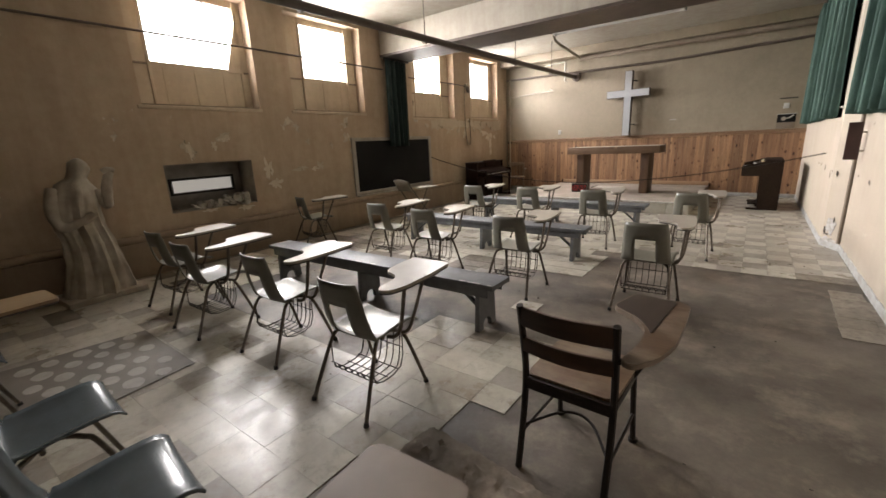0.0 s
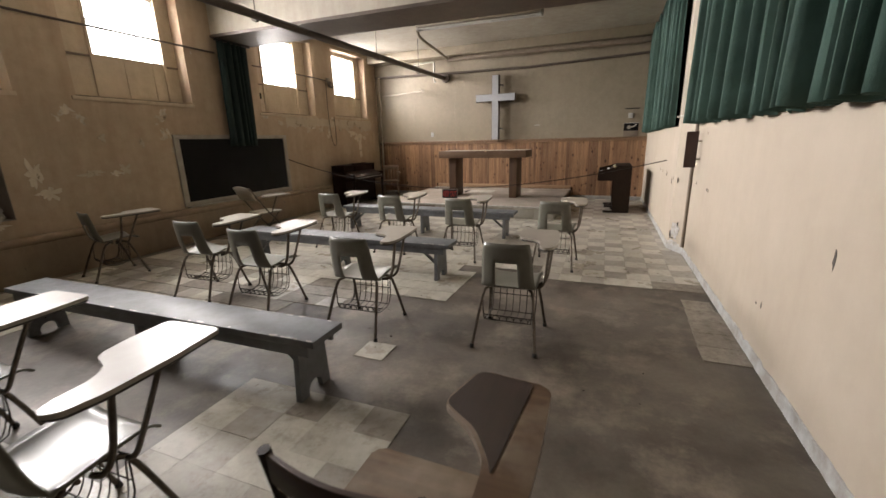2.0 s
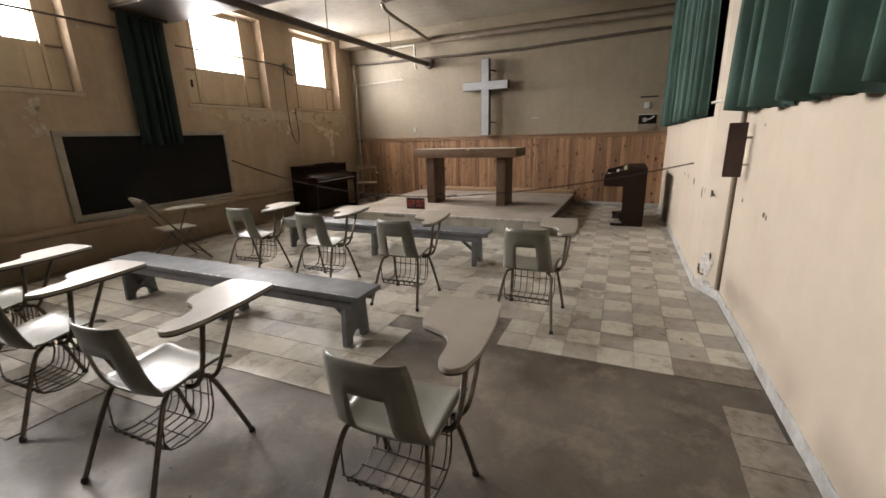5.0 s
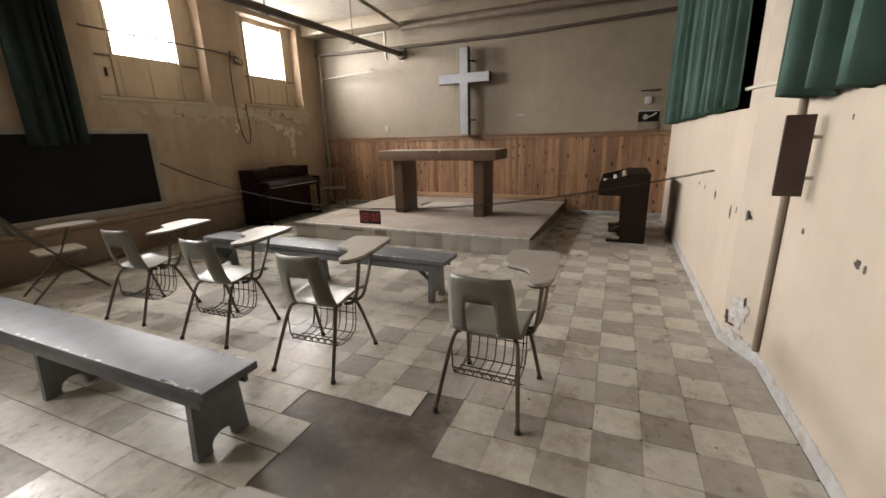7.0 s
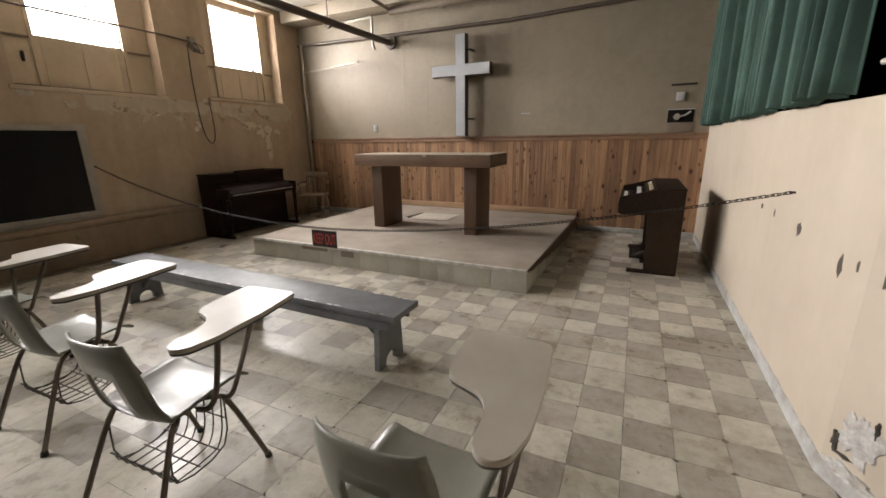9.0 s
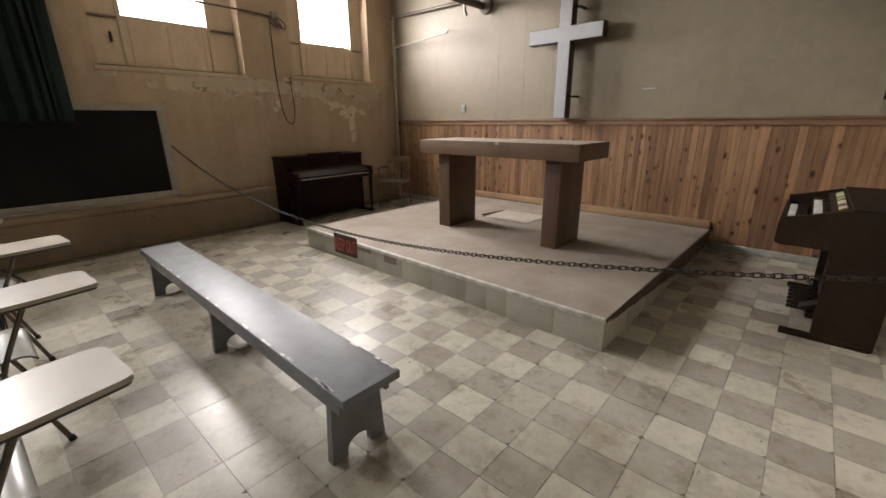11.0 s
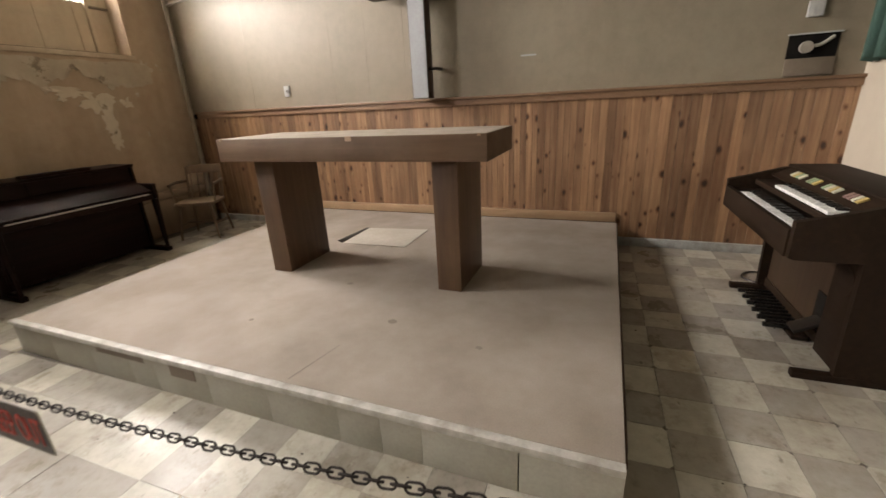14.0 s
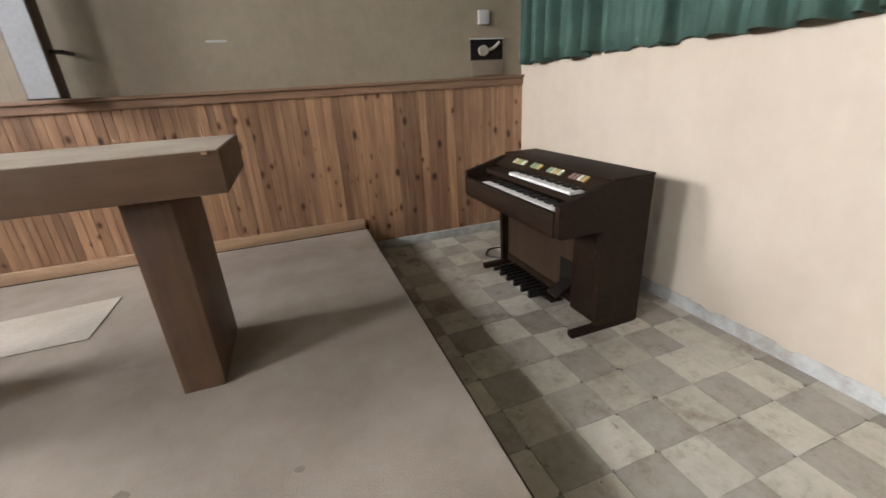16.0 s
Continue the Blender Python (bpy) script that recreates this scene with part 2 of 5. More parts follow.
M_OLDWOOD = wood("oak_school_wood", (0.27, 0.18, 0.11), (0.15, 0.09, 0.052), "x", 0.45, 30, 0.25, False, (0.3, 0.25, 0.19))
M_OLDDARK = wood("dark_back_slat", (0.13, 0.068, 0.04), (0.07, 0.036, 0.022), "x", 0.4, 30, 0.2)
M_WRITING = wood("dark_writing_surface", (0.085, 0.055, 0.038), (0.045, 0.029, 0.02), "y", 0.5, 24, 0.1)
M_TABBROWN = plain("brown_laminate", (0.36, 0.275, 0.205), (0.30, 0.225, 0.165), 4.0, 0.45, bumps=0, fine=30, grainy=0.05)
M_CHAIRWOOD = wood("beech_armchair", (0.34, 0.235, 0.155), (0.21, 0.14, 0.088), "z", 0.5)
M_BENCH = plain("grey_bench_paint", (0.235, 0.243, 0.256), (0.165, 0.168, 0.172), 7.0, 0.46, bumps=0.05, fine=26, grainy=0.2, specular=0.38)
M_SHELL = plain("olive_grey_plastic", (0.27, 0.26, 0.21), (0.22, 0.21, 0.168), 5.0, 0.36, bumps=0.005, fine=200, grainy=0.04, coat=0.3, vary=0.15)
M_SHELLBLUE = plain("blue_grey_plastic", (0.13, 0.16, 0.17), (0.10, 0.12, 0.125), 5.0, 0.26, bumps=0.005, fine=200, grainy=0.04)
M_TABLET = plain("beige_laminate", (0.56, 0.50, 0.42), (0.48, 0.42, 0.345), 4.0, 0.40, bumps=0, fine=30, vary=0.12, grainy=0.03, coat=0.15)
M_TABEDGE = plain("dark_tablet_edge", (0.06, 0.048, 0.04), None, 8.0, 0.5)
M_YELLOW = wood("yellow_birch_tablet", (0.55, 0.40, 0.22), (0.42, 0.29, 0.15), "y", 0.35)
M_STEEL = plain("tarnished_steel_tube", (0.25, 0.21, 0.168), (0.14, 0.115, 0.09), 14.0, 0.36, 0.75, 0.1)
M_WIRE = plain("dark_wire", (0.10, 0.087, 0.073), None, 20.0, 0.4, 0.7, 0.0)
M_IRON = plain("dark_iron", (0.055, 0.043, 0.036), (0.035, 0.028, 0.023), 10.0, 0.45, 0.5, 0.2)
M_CHAIN = plain("rusty_chain_iron", (0.036, 0.026, 0.019), (0.02, 0.015, 0.012), 30.0, 0.65, 0.1, 0.1, specular=0.2)
M_FOOT = plain("black_rubber", (0.03, 0.028, 0.026), None, 9.0, 0.7)
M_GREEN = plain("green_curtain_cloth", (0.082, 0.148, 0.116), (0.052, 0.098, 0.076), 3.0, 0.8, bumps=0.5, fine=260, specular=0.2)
# green cloth with the shade at the west wall put into its colour
M_GREENSHADE = plain("shaded_green_curtain_cloth", (0.03, 0.05, 0.044), (0.022, 0.037, 0.033), 3.0, 0.85, bumps=0.5, fine=260, specular=0.2)
M_SLATE = plain("blackboard_slate", (0.011, 0.010, 0.009), (0.017, 0.015, 0.014), 1.5, 0.8, bumps=0.08, specular=0.2)
M_FRAME = plain("pale_board_frame", (0.58, 0.53, 0.45), (0.46, 0.41, 0.34), 5.0, 0.5)
M_BEAM = plaster_wall("beam_cream_paint", (0.66, 0.61, 0.51), (0.58, 0.525, 0.42), (0.4, 0.34, 0.27), 0.72)
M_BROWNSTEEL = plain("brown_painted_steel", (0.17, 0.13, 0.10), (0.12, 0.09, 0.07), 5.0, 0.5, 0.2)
M_PIPE = plain("tan_painted_pipe", (0.42, 0.36, 0.275), (0.33, 0.275, 0.2), 6.0, 0.5)
M_DUCT = plain("brown_duct_paint", (0.30, 0.235, 0.17), (0.24, 0.185, 0.13), 6.0, 0.6)
M_WHITEPIPE = plain("white_pipe", (0.7, 0.66, 0.57), (0.58, 0.53, 0.44), 6.0, 0.4)
M_WHITE = plain("white_enamel", (0.72, 0.70, 0.66), (0.6, 0.58, 0.54), 5.0, 0.35)
M_CROSS = plain("pale_grey_cross_face", (0.52, 0.53, 0.54), (0.46, 0.465, 0.47), 4.0, 0.45)
M_CROSSWOOD = wood("cross_walnut_side", (0.13, 0.075, 0.047), (0.075, 0.042, 0.026), "z", 0.5)
M_BASE = plain("chipped_blue_grey_base_paint", (0.64, 0.65, 0.63), (0.40, 0.375, 0.33), 9.0, 0.55, bumps=0.4)
M_STATUE = plain("grimy_plaster_figure", (0.74, 0.66, 0.55), (0.48, 0.40, 0.305), 5.0, 0.7, bumps=0.5, fine=40)
M_KEYW = plain("ivory_keys", (1.0, 0.98, 0.92), (0.92, 0.89, 0.82), 9.0, 0.25)
M_KEYB = plain("black_keys", (0.012, 0.011, 0.01), None, 9.0, 0.3)
M_TABS = [plain("stop_tab_" + k, c, None, 9.0, 0.4, bumps=0) for k, c in
          (("cream", (0.95, 0.90, 0.70)), ("green", (0.42, 0.55, 0.34)), ("amber", (0.85, 0.62, 0.22)), ("brown", (0.36, 0.22, 0.19)))]
M_CARD = plain("grey_cardboard", (0.55, 0.49, 0.41), (0.47, 0.41, 0.335), 3.0, 0.8)
M_CARDBROWN = plain("brown_board", (0.30, 0.235, 0.18), (0.25, 0.195, 0.145), 3.0, 0.7)
# dark and pale tones of the dappled light painted on the floor
M_DAPPLESHADE = plain("dapple_shade", (0.30, 0.262, 0.212), (0.22, 0.19, 0.15), 3.0, 0.6)
M_DAPPLELIGHT = plain("dapple_light_spot", (0.66, 0.61, 0.53), (0.5, 0.455, 0.38), 8.0, 0.6)
M_SIGNBROWN = plain("red_brown_board_paint", (0.075, 0.032, 0.023), (0.05, 0.022, 0.016), 6.0, 0.5)
M_SIGN = plain("black_sign_face", (0.02, 0.017, 0.015), None, 7.0, 0.4)
M_RED = plain("red_sign_letters", (0.80, 0.075, 0.05), (0.6, 0.055, 0.04), 12.0, 0.45)
# near-black fill for shaded openings and hidden backings
M_DARK = plain("near_black_fill", (0.02, 0.017, 0.014), (0.013, 0.011, 0.010), 4.0, 0.9, specular=0.1)
M_BROKEN = plain("broken_plaster_lump", (0.66, 0.62, 0.55), (0.42, 0.37, 0.3), 9.0, 0.9, bumps=0.8)
M_BROKENFLAKE = plaster_wall("flaked_paint", (0.80, 0.69, 0.53), (0.62, 0.515, 0.38), (0.42, 0.335, 0.235), 0.6, None, 0.8, 0.1, 5.0)
M_PALEPATCH = plain("bare_white_plaster", (0.80, 0.78, 0.74), (0.50, 0.46, 0.40), 22.0, 0.9, bumps=0.8, fine=50, grainy=0.4)
M_BARE = plaster_wall("bare_pale_plaster", (1.05, 0.94, 0.76), (0.86, 0.745, 0.57), (0.48, 0.38, 0.265), 0.62, None, 0.85, 0.1, 6.0)
M_NICHE = plain("raw_concrete_reveal", (0.46, 0.405, 0.335), (0.33, 0.28, 0.225), 5.0, 0.85, bumps=0.5)
M_CHIP = plain("exposed_grey_chip", (0.11, 0.092, 0.075), (0.06, 0.05, 0.04), 9.0, 0.9, bumps=0.5)

glass, gn, gl, gb = nodes_of("window_glass")
gb.inputs["Transmission Weight"].default_value, gb.inputs["Roughness"].default_value, gb.inputs["IOR"].default_value = 1.0, 0.08, 1.45
gb.inputs["Base Color"].default_value = (0.95, 0.95, 0.93, 1)
M_GLASS = glass


# ---- mesh tools ----
def box(bm, x0, x1, y0, y1, z0, z1, bevel=0.0, m=None):
    vs = [bm.verts.new((x, y, z)) for z in (z0, z1) for y in (y0, y1) for x in (x0, x1)]
    fs = [bm.faces.new([vs[i] for i in q]) for q in ((0, 2, 3, 1), (4, 5, 7, 6), (0, 1, 5, 4), (2, 6, 7, 3), (0, 4, 6, 2), (1, 3, 7, 5))]
    if bevel:
        es = list({e for f in fs for e in f.edges})
        out = bmesh.ops.bevel(bm, geom=es, offset=bevel, segments=2, affect="EDGES", profile=0.6)
        vs = list({v for f in out["faces"] for v in f.verts} | {v for v in vs if v.is_valid})
    if m:
        bmesh.ops.transform(bm, matrix=m, verts=[v for v in vs if v.is_valid])
    return bm


def boxes(*rows, bevel=0.0):
    bm = bmesh.new()
    for r in rows:
        box(bm, *r, bevel=bevel)
    return bm


def tube(bm, pts, r, sides=8, taper=1.0):
    """A round tube along a line of points."""
    pts = [Vector(p) for p in pts]
    rings = []
    for i, p in enumerate(pts):
        d = (pts[min(i + 1, len(pts) - 1)] - pts[max(i - 1, 0)]).normalized()
        side = d.orthogonal().normalized() if i == 0 else (side - d * side.dot(d)).normalized()
        up = d.cross(side)
        rr = r * (1 + (taper - 1) * i / max(len(pts) - 1, 1))
        rings.append([bm.verts.new(p + rr * (math.cos(2 * math.pi * k / sides) * side + math.sin(2 * math.pi * k / sides) * up)) for k in range(sides)])
    for a, b in zip(rings, rings[1:]):
        for k in range(sides):
            bm.faces.new((a[k], a[(k + 1) % sides], b[(k + 1) % sides], b[k]))
    bm.faces.new(rings[0][::-1])
    bm.faces.new(rings[-1])
    return bm


def bent(pts, n=6):
    """A smooth line through the points."""
    pts = [Vector(p) for p in pts]
    q = [pts[0]] + pts + [pts[-1]]
    out = []
    for i in range(1, len(q) - 2):
        for k in range(n):
            t = k / n
            a, b, c, d = q[i - 1], q[i], q[i + 1], q[i + 2]
            out.append(0.5 * ((2 * b) + (c - a) * t + (2 * a - 5 * b + 4 * c - d) * t * t + (3 * b - a - 3 * c + d) * t ** 3))
    return out + [pts[-1]]


def slab(bm, outline, z0, z1, bevel=0.0):
    """An outline in x and y, drawn up from z0 to z1."""
    lo = [bm.verts.new((x, y, z0)) for x, y in outline]
    hi = [bm.verts.new((x, y, z1)) for x, y in outline]
    top = bm.faces.new(hi)
    bm.faces.new(lo[::-1])
    for i in range(len(lo)):
        j = (i + 1) % len(lo)
        bm.faces.new((lo[i], lo[j], hi[j], hi[i]))
    if bevel:
        bmesh.ops.bevel(bm, geom=list(top.edges), offset=bevel, segments=2, affect="EDGES")
    return bm


def rounded(outline, r, n=4):
    """The outline with its corners rounded."""
    out = []
    for i, p in enumerate(outline):
        a, b, c = Vector(outline[i - 1]), Vector(p), Vector(outline[(i + 1) % len(outline)])
        rr = min(r, (a - b).length * 0.45, (c - b).length * 0.45)
        s, e = b + (a - b).normalized() * rr, b + (c - b).normalized() * rr
        for k in range(n + 1):
            t = k / n
            q = s * (1 - t) ** 2 + b * 2 * t * (1 - t) + e * t * t
            out.append((q.x, q.y))
    return out


def mesh_of(name, bm, material, smooth=True):
    bmesh.ops.recalc_face_normals(bm, faces=bm.faces)
    me = bpy.data.meshes.new(name)
    bm.to_mesh(me)
    bm.free()
    me.materials.append(material)
    if smooth:
        me.shade_smooth()
        me.set_sharp_from_angle(angle=radians(38))
    return me


def part(name, bm, material, parent, label=""):
    ob = new(name, mesh_of(name, bm, material))
    ob.parent = parent
    if label:
        ob["label"] = label
    return ob


def solid(name, bm, material, label="", category="", group="", kind=""):
    return tagged(new(name, mesh_of(name, bm, material)), label, category, group, kind)


def thing(name, label, category, group="", kind="", at=None):
    ob = tagged(new(name), label, category, group, kind)
    ob.empty_display_size = 0.1
    if at:
        ob.matrix_world = at
    return ob


def structure(name, bm, material, label=""):
    return solid(name, bm, material, label, "", "", "structure")


def wall_with_holes(bm, axis, face, back, u0, u1, z0, z1, holes):
    """A thick wall with openings (u0, u1, z0, z1), built of blocks between the openings."""
    us = sorted({u0, u1, *[h[0] for h in holes], *[h[1] for h in holes]})
    for a, b in zip(us, us[1:]):
        inside = [h for h in holes if h[0] <= a + 1e-6 and h[1] >= b - 1e-6]
        zs = [z0] + [v for h in sorted(inside, key=lambda h: h[2]) for v in (h[2], h[3])] + [z1]
        for c, d in zip(zs[::2], zs[1::2]):
            if d - c > 1e-4:
                if axis == "x":
                    box(bm, min(face, back), max(face, back), a, b, c, d)
                else:
                    box(bm, a, b, min(face, back), max(face, back), c, d)
    bmesh.ops.remove_doubles(bm, verts=bm.verts, dist=1e-4)
    return bm


# ---- the room ----
X0, X1, XN, Y0, Y1, TOP = -6.25, 0.82, 0.965, -3.2, 11.72, 3.72
structure("floor", boxes((X0 - 0.6, XN + 0.6, Y0 - 0.3, Y1 + 0.3, -0.2, 0.0)), M_CONC, "bare dark concrete floor slab with dusty scuffs")
structure("ceiling", boxes((X0 - 0.6, XN + 0.6, Y0 - 0.3, Y1 + 0.3, TOP, TOP + 0.2)), M_CEIL, "off-white painted ceiling")

NICHE = (2.25, 3.475, 0.725, 1.378)
RECESS = [(2.16, 3.75, 2.13, 3.64), (4.36, 5.96, 2.13, 3.64), (7.42, 9.06, 2.08, 3.62), (9.80, 11.28, 2.12, 3.64)]
wall = wall_with_holes(bmesh.new(), "x", X0, X0 - 0.20, Y0, Y1 + 0.2, 0.0, TOP, RECESS + [NICHE])
structure("wall_west", wall, M_LEFT, "ochre plaster wall, stained and peeling under the windows")
outer = wall_with_holes(bmesh.new(), "x", X0 - 0.20, X0 - 0.36, Y0, Y1 + 0.2, 0.0, TOP, [(a, b, c, d) for a, b, c, d in PANES] + [(2.2, 3.56, 0.60, 1.42)])
structure("wall_west_panel", outer, M_BOARD, "tan painted boards closing the lower part of the windows")
structure("niche_reveal", boxes((X0 - 0.36, X0 - 0.003, 2.25, 2.256, 0.725, 1.378), (X0 - 0.36, X0 - 0.003, 3.469, 3.475, 0.725, 1.378), (X0 - 0.36, X0 - 0.003, 2.256, 3.469, 1.372, 1.378),
                                (X0 - 0.36, X0 - 0.003, 2.256, 3.469, 0.725, 0.731)), M_NICHE, "raw grey concrete sides of the wall niche")
structure("niche_lining", boxes((X0 - 0.62, X0 - 0.58, 2.1, 3.6, 0.5, 1.5), (X0 - 0.58, X0 - 0.36, 2.1, 3.6, 1.42, 1.5), (X0 - 0.58, X0 - 0.36, 2.1, 3.6, 0.5, 0.6),
                                (X0 - 0.58, X0 - 0.36, 2.1, 2.2, 0.6, 1.42), (X0 - 0.58, X0 - 0.36, 3.56, 3.6, 0.6, 1.42)), M_NICHE)
end = boxes((X0 - 0.4, XN + 0.6, Y1, Y1 + 0.3, 0.0, TOP))
structure("wall_north", end, M_END, "tan painted panel wall above pine wainscot")
# unseen wall that closes the room, kept dark to limit bounced light
structure("wall_south", boxes((X0 - 0.4, XN + 0.6, Y0 - 0.25, Y0, 0.0, TOP)), M_BACK)
near = wall_with_holes(bmesh.new(), "x", XN, XN + 0.24, Y0, 6.72, 0.0, TOP, [(2.0, 6.66, 1.62, 3.5)])
structure("wall_east", near, M_RIGHT, "cream plaster wall with scuffs and chips")
far = bmesh.new()
wall_with_holes(far, "x", X1, X1 + 0.385, 7.04, Y1 + 0.1, 0.0, TOP, [(7.22, 11.4, 1.585, 3.5)])
slab(far, [(X1, 7.04), (XN, 6.72), (XN + 0.24, 6.72), (XN + 0.24, 7.04)], 0.0, TOP)
structure("wall_east_far", far, M_RIGHT, "cream plaster wall with dents and a chipped base")
# near-black sheets stand in for the shade deep in the curtained windows
structure("window_boarding", boxes((XN + 0.245, XN + 0.29, Y0, 6.7, 1.4, TOP), (X1 + 0.39, X1 + 0.43, 7.1, Y1 + 0.1, 1.4, TOP)), M_DARK)

# plinth along the west wall, with its rolled top
bm = boxes((X0 + 0.002, X0 + 0.15, Y0, Y1, 0.0, 0.44), bevel=0.01)
tube(bm, [(X0 + 0.09, Y0, 0.47), (X0 + 0.09, Y1, 0.47)], 0.062, 12)
structure("plinth", bm, M_PLINTH, "brown painted plinth with a rolled top edge")

# sills and frames of the west windows
for i, ((a, b, c, d), (pa, pb, pc, pd)) in enumerate(zip(RECESS, PANES)):
    win = thing("window_%d" % (i + 1), "high basement window, daylight above tan boarding", "window", kind="structure")
    xb = X0 - 0.20
    part("window_sill", boxes((xb, X0 + 0.015, a - 0.05, b + 0.03, c - 0.045, c + 0.004), bevel=0.008), M_BOARD, win)
    bm = bmesh.new()
    for y in (pa - 0.02, pb + 0.02):
        box(bm, xb, xb + 0.022, y - 0.02, y + 0.02, c + 0.01, d - 0.01, 0.004)
    part("batten", bm, M_BOARD, win)
    bm = bmesh.new()
    for y0, y1 in ((a + 0.01, pa - 0.045), (pb + 0.045, b - 0.01)):
        box(bm, xb, xb + 0.03, y0, y1, pc - 0.04, pc - 0.015, 0.004)
    # the strip above the sill paints the shadow gap under the boards
    box(bm, xb, xb + 0.03, a + 0.01, b - 0.01, c + 0.008, c + 0.036, 0.004)
    part("rail", bm, M_DUCT, win, "dark brown side rails and a strip for the shadow gap")
    bm = bmesh.new()
    for k in (1, 2, 3):
        y = a + (b - a) * k / 4
        box(bm, xb, xb + 0.006, y - 0.004, y + 0.004, c + 0.03, pc - 0.05)
    part("board_joint", bm, M_BOARD, win)
    bm = bmesh.new()
    for z in (pc + 0.006, (pc + pd) / 2, pd - 0.006):
        box(bm, xb - 0.038, xb - 0.022, pa, pb, z - 0.007, z + 0.007)
    for y in (pa + 0.006, (pa * 2 + pb) / 3, (pa + pb * 2) / 3, pb - 0.006):
        box(bm, xb - 0.038, xb - 0.022, y - 0.007, y + 0.007, pc, pd)
    part("window_frame", bm, M_WHITE, win)
    if i == 0:
        bm = slab(bmesh.new(), [(3.425, 2.65), (3.66, 2.65), (3.66, 3.46)], 0, 0.02)
        bmesh.ops.transform(bm, matrix=Matrix(((0, 0, 1, xb + 0.002), (1, 0, 0, 0), (0, 1, 0, 0), (0, 0, 0, 1))), verts=bm.verts)
        part("slanting_board", bm, M_BOARD, win, "tan board slipped aslant across the pane")
    if i == 2:
        part("latch", boxes((xb, xb + 0.03, 7.62, 7.645, 2.36, 2.47), bevel=0.005), M_IRON, win)
    pane = part("pane", boxes((xb - 0.032, xb - 0.028, pa, pb, pc, pd)), M_GLASS, win)
    pane.visible_shadow = False

# niche with a slot of daylight and a broken sill
hatch = thing("window_5", "low slot window in a broken wall niche", "window", kind="structure")
part("slot_frame", boxes((X0 - 0.42, X0 - 0.37, 2.42, 3.34, 1.135, 1.17), (X0 - 0.42, X0 - 0.37, 2.42, 3.34, 0.93, 0.965), (X0 - 0.42, X0 - 0.37, 2.42, 2.455, 0.965, 1.135),
                         (X0 - 0.42, X0 - 0.37, 3.305, 3.34, 0.965, 1.135), bevel=0.006), M_IRON, hatch)
m, n, l, b = nodes_of("slot_daylight")
b.inputs["Emission Color"].default_value, b.inputs["Emission Strength"].default_value = (1.0, 0.93, 0.82, 1), 0.17
part("pane", boxes((X0 - 0.40, X0 - 0.395, 2.455, 3.305, 0.965, 1.135)), m, hatch)
bm = bmesh.new()
rng = random.Random(5)
for k in range(70):
    size, u, w = rng.uniform(0.02, 0.085), rng.random() ** 0.7, rng.random()
    # heaped towards the far end of the niche and spilling over its broken sill
    mt = pose(X0 + 0.02 - 0.34 * w, 2.62 + 0.83 * u, 0.73 + 0.20 * max(0.0, u - 0.3) * (0.35 + 0.65 * w) * rng.random() + size * 0.3, rng.uniform(0, 90), rng.uniform(0, 40), rng.uniform(0, 180))
    bmesh.ops.create_icosphere(bm, subdivisions=1, radius=1.0, matrix=mt @ Matrix.Diagonal((size, size * 1.4, size * 0.3, 1)))
for v in bm.verts:
    v.co += noise.noise_vector(v.co * 30) * 0.022
solid("plaster_rubble", bm, M_BROKEN, "broken pale plaster lumps lying in the wall niche", "rubble", kind="stuff")

# beam across the room, rail, pipes and lamp fitting
structure("beam", boxes((X0, XN, 6.50, 7.30, 3.25, TOP), bevel=0.006), M_BEAM, "cream boxed ceiling beam across the room")
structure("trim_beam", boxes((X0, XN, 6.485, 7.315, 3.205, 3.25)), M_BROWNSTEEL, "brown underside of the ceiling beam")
structure("beam_far", boxes((X0, XN, 11.28, 11.72, 3.52, TOP), bevel=0.006), M_END, "tan soffit along the end wall")


def pipe(name, pts, r, mat, label, cat="pipe", hooks=()):
    t = thing(name, label, cat)
    part("tube", tube(bmesh.new(), pts, r, 10), mat, t)
    for h0, h1 in hooks:
        bm = tube(bmesh.new(), [h0, h1], 0.008, 6)
        part("hanger_rod", bm, mat, t)
        bm = bmesh.new()
        tube(bm, [(h0[0], h0[1] - 0.02, h0[2]), (h0[0], h0[1] + 0.02, h0[2])], r + 0.012, 10)
        part("clamp", bm, mat, t)
    return t


RX, RZ = -4.17, 3.03
pipe("ceiling_pipe", [(RX - 0.1, Y0, RZ), (RX, 6.9, RZ), (RX + 0.03, Y1 + 0.06, RZ + 0.03)], 0.05, M_BROWNSTEEL, "brown painted overhead pipe on hanger rods", "pipe",
     [((RX - 0.06, y, RZ), (RX - 0.06, y, TOP)) for y in (-1.0, 3.2, 5.4)] + [((RX, y, RZ), (RX, y, TOP)) for y in (8.3, 10.2)])
bm = tube(bmesh.new(), [(RX + 0.03, Y1 - 0.05, RZ + 0.03), (RX + 0.03, Y1 - 0.003, RZ + 0.03)], 0.11, 14, 1.05)
solid("pipe_flange", bm, M_BROWNSTEEL, "brown pipe flange on the end wall", "flange")
pipe("heating_pipe", [(-3.95, 11.42, 3.46), (-2.0, 11.42, 3.47), (X1 - 0.01, 11.42, 3.46)], 0.065, M_DUCT, "brown painted heating pipe under the ceiling", "pipe",
     [((-3.0, 11.42, 3.46), (-3.0, 11.42, TOP)), ((-1.0, 11.42, 3.46), (-1.0, 11.42, TOP))])
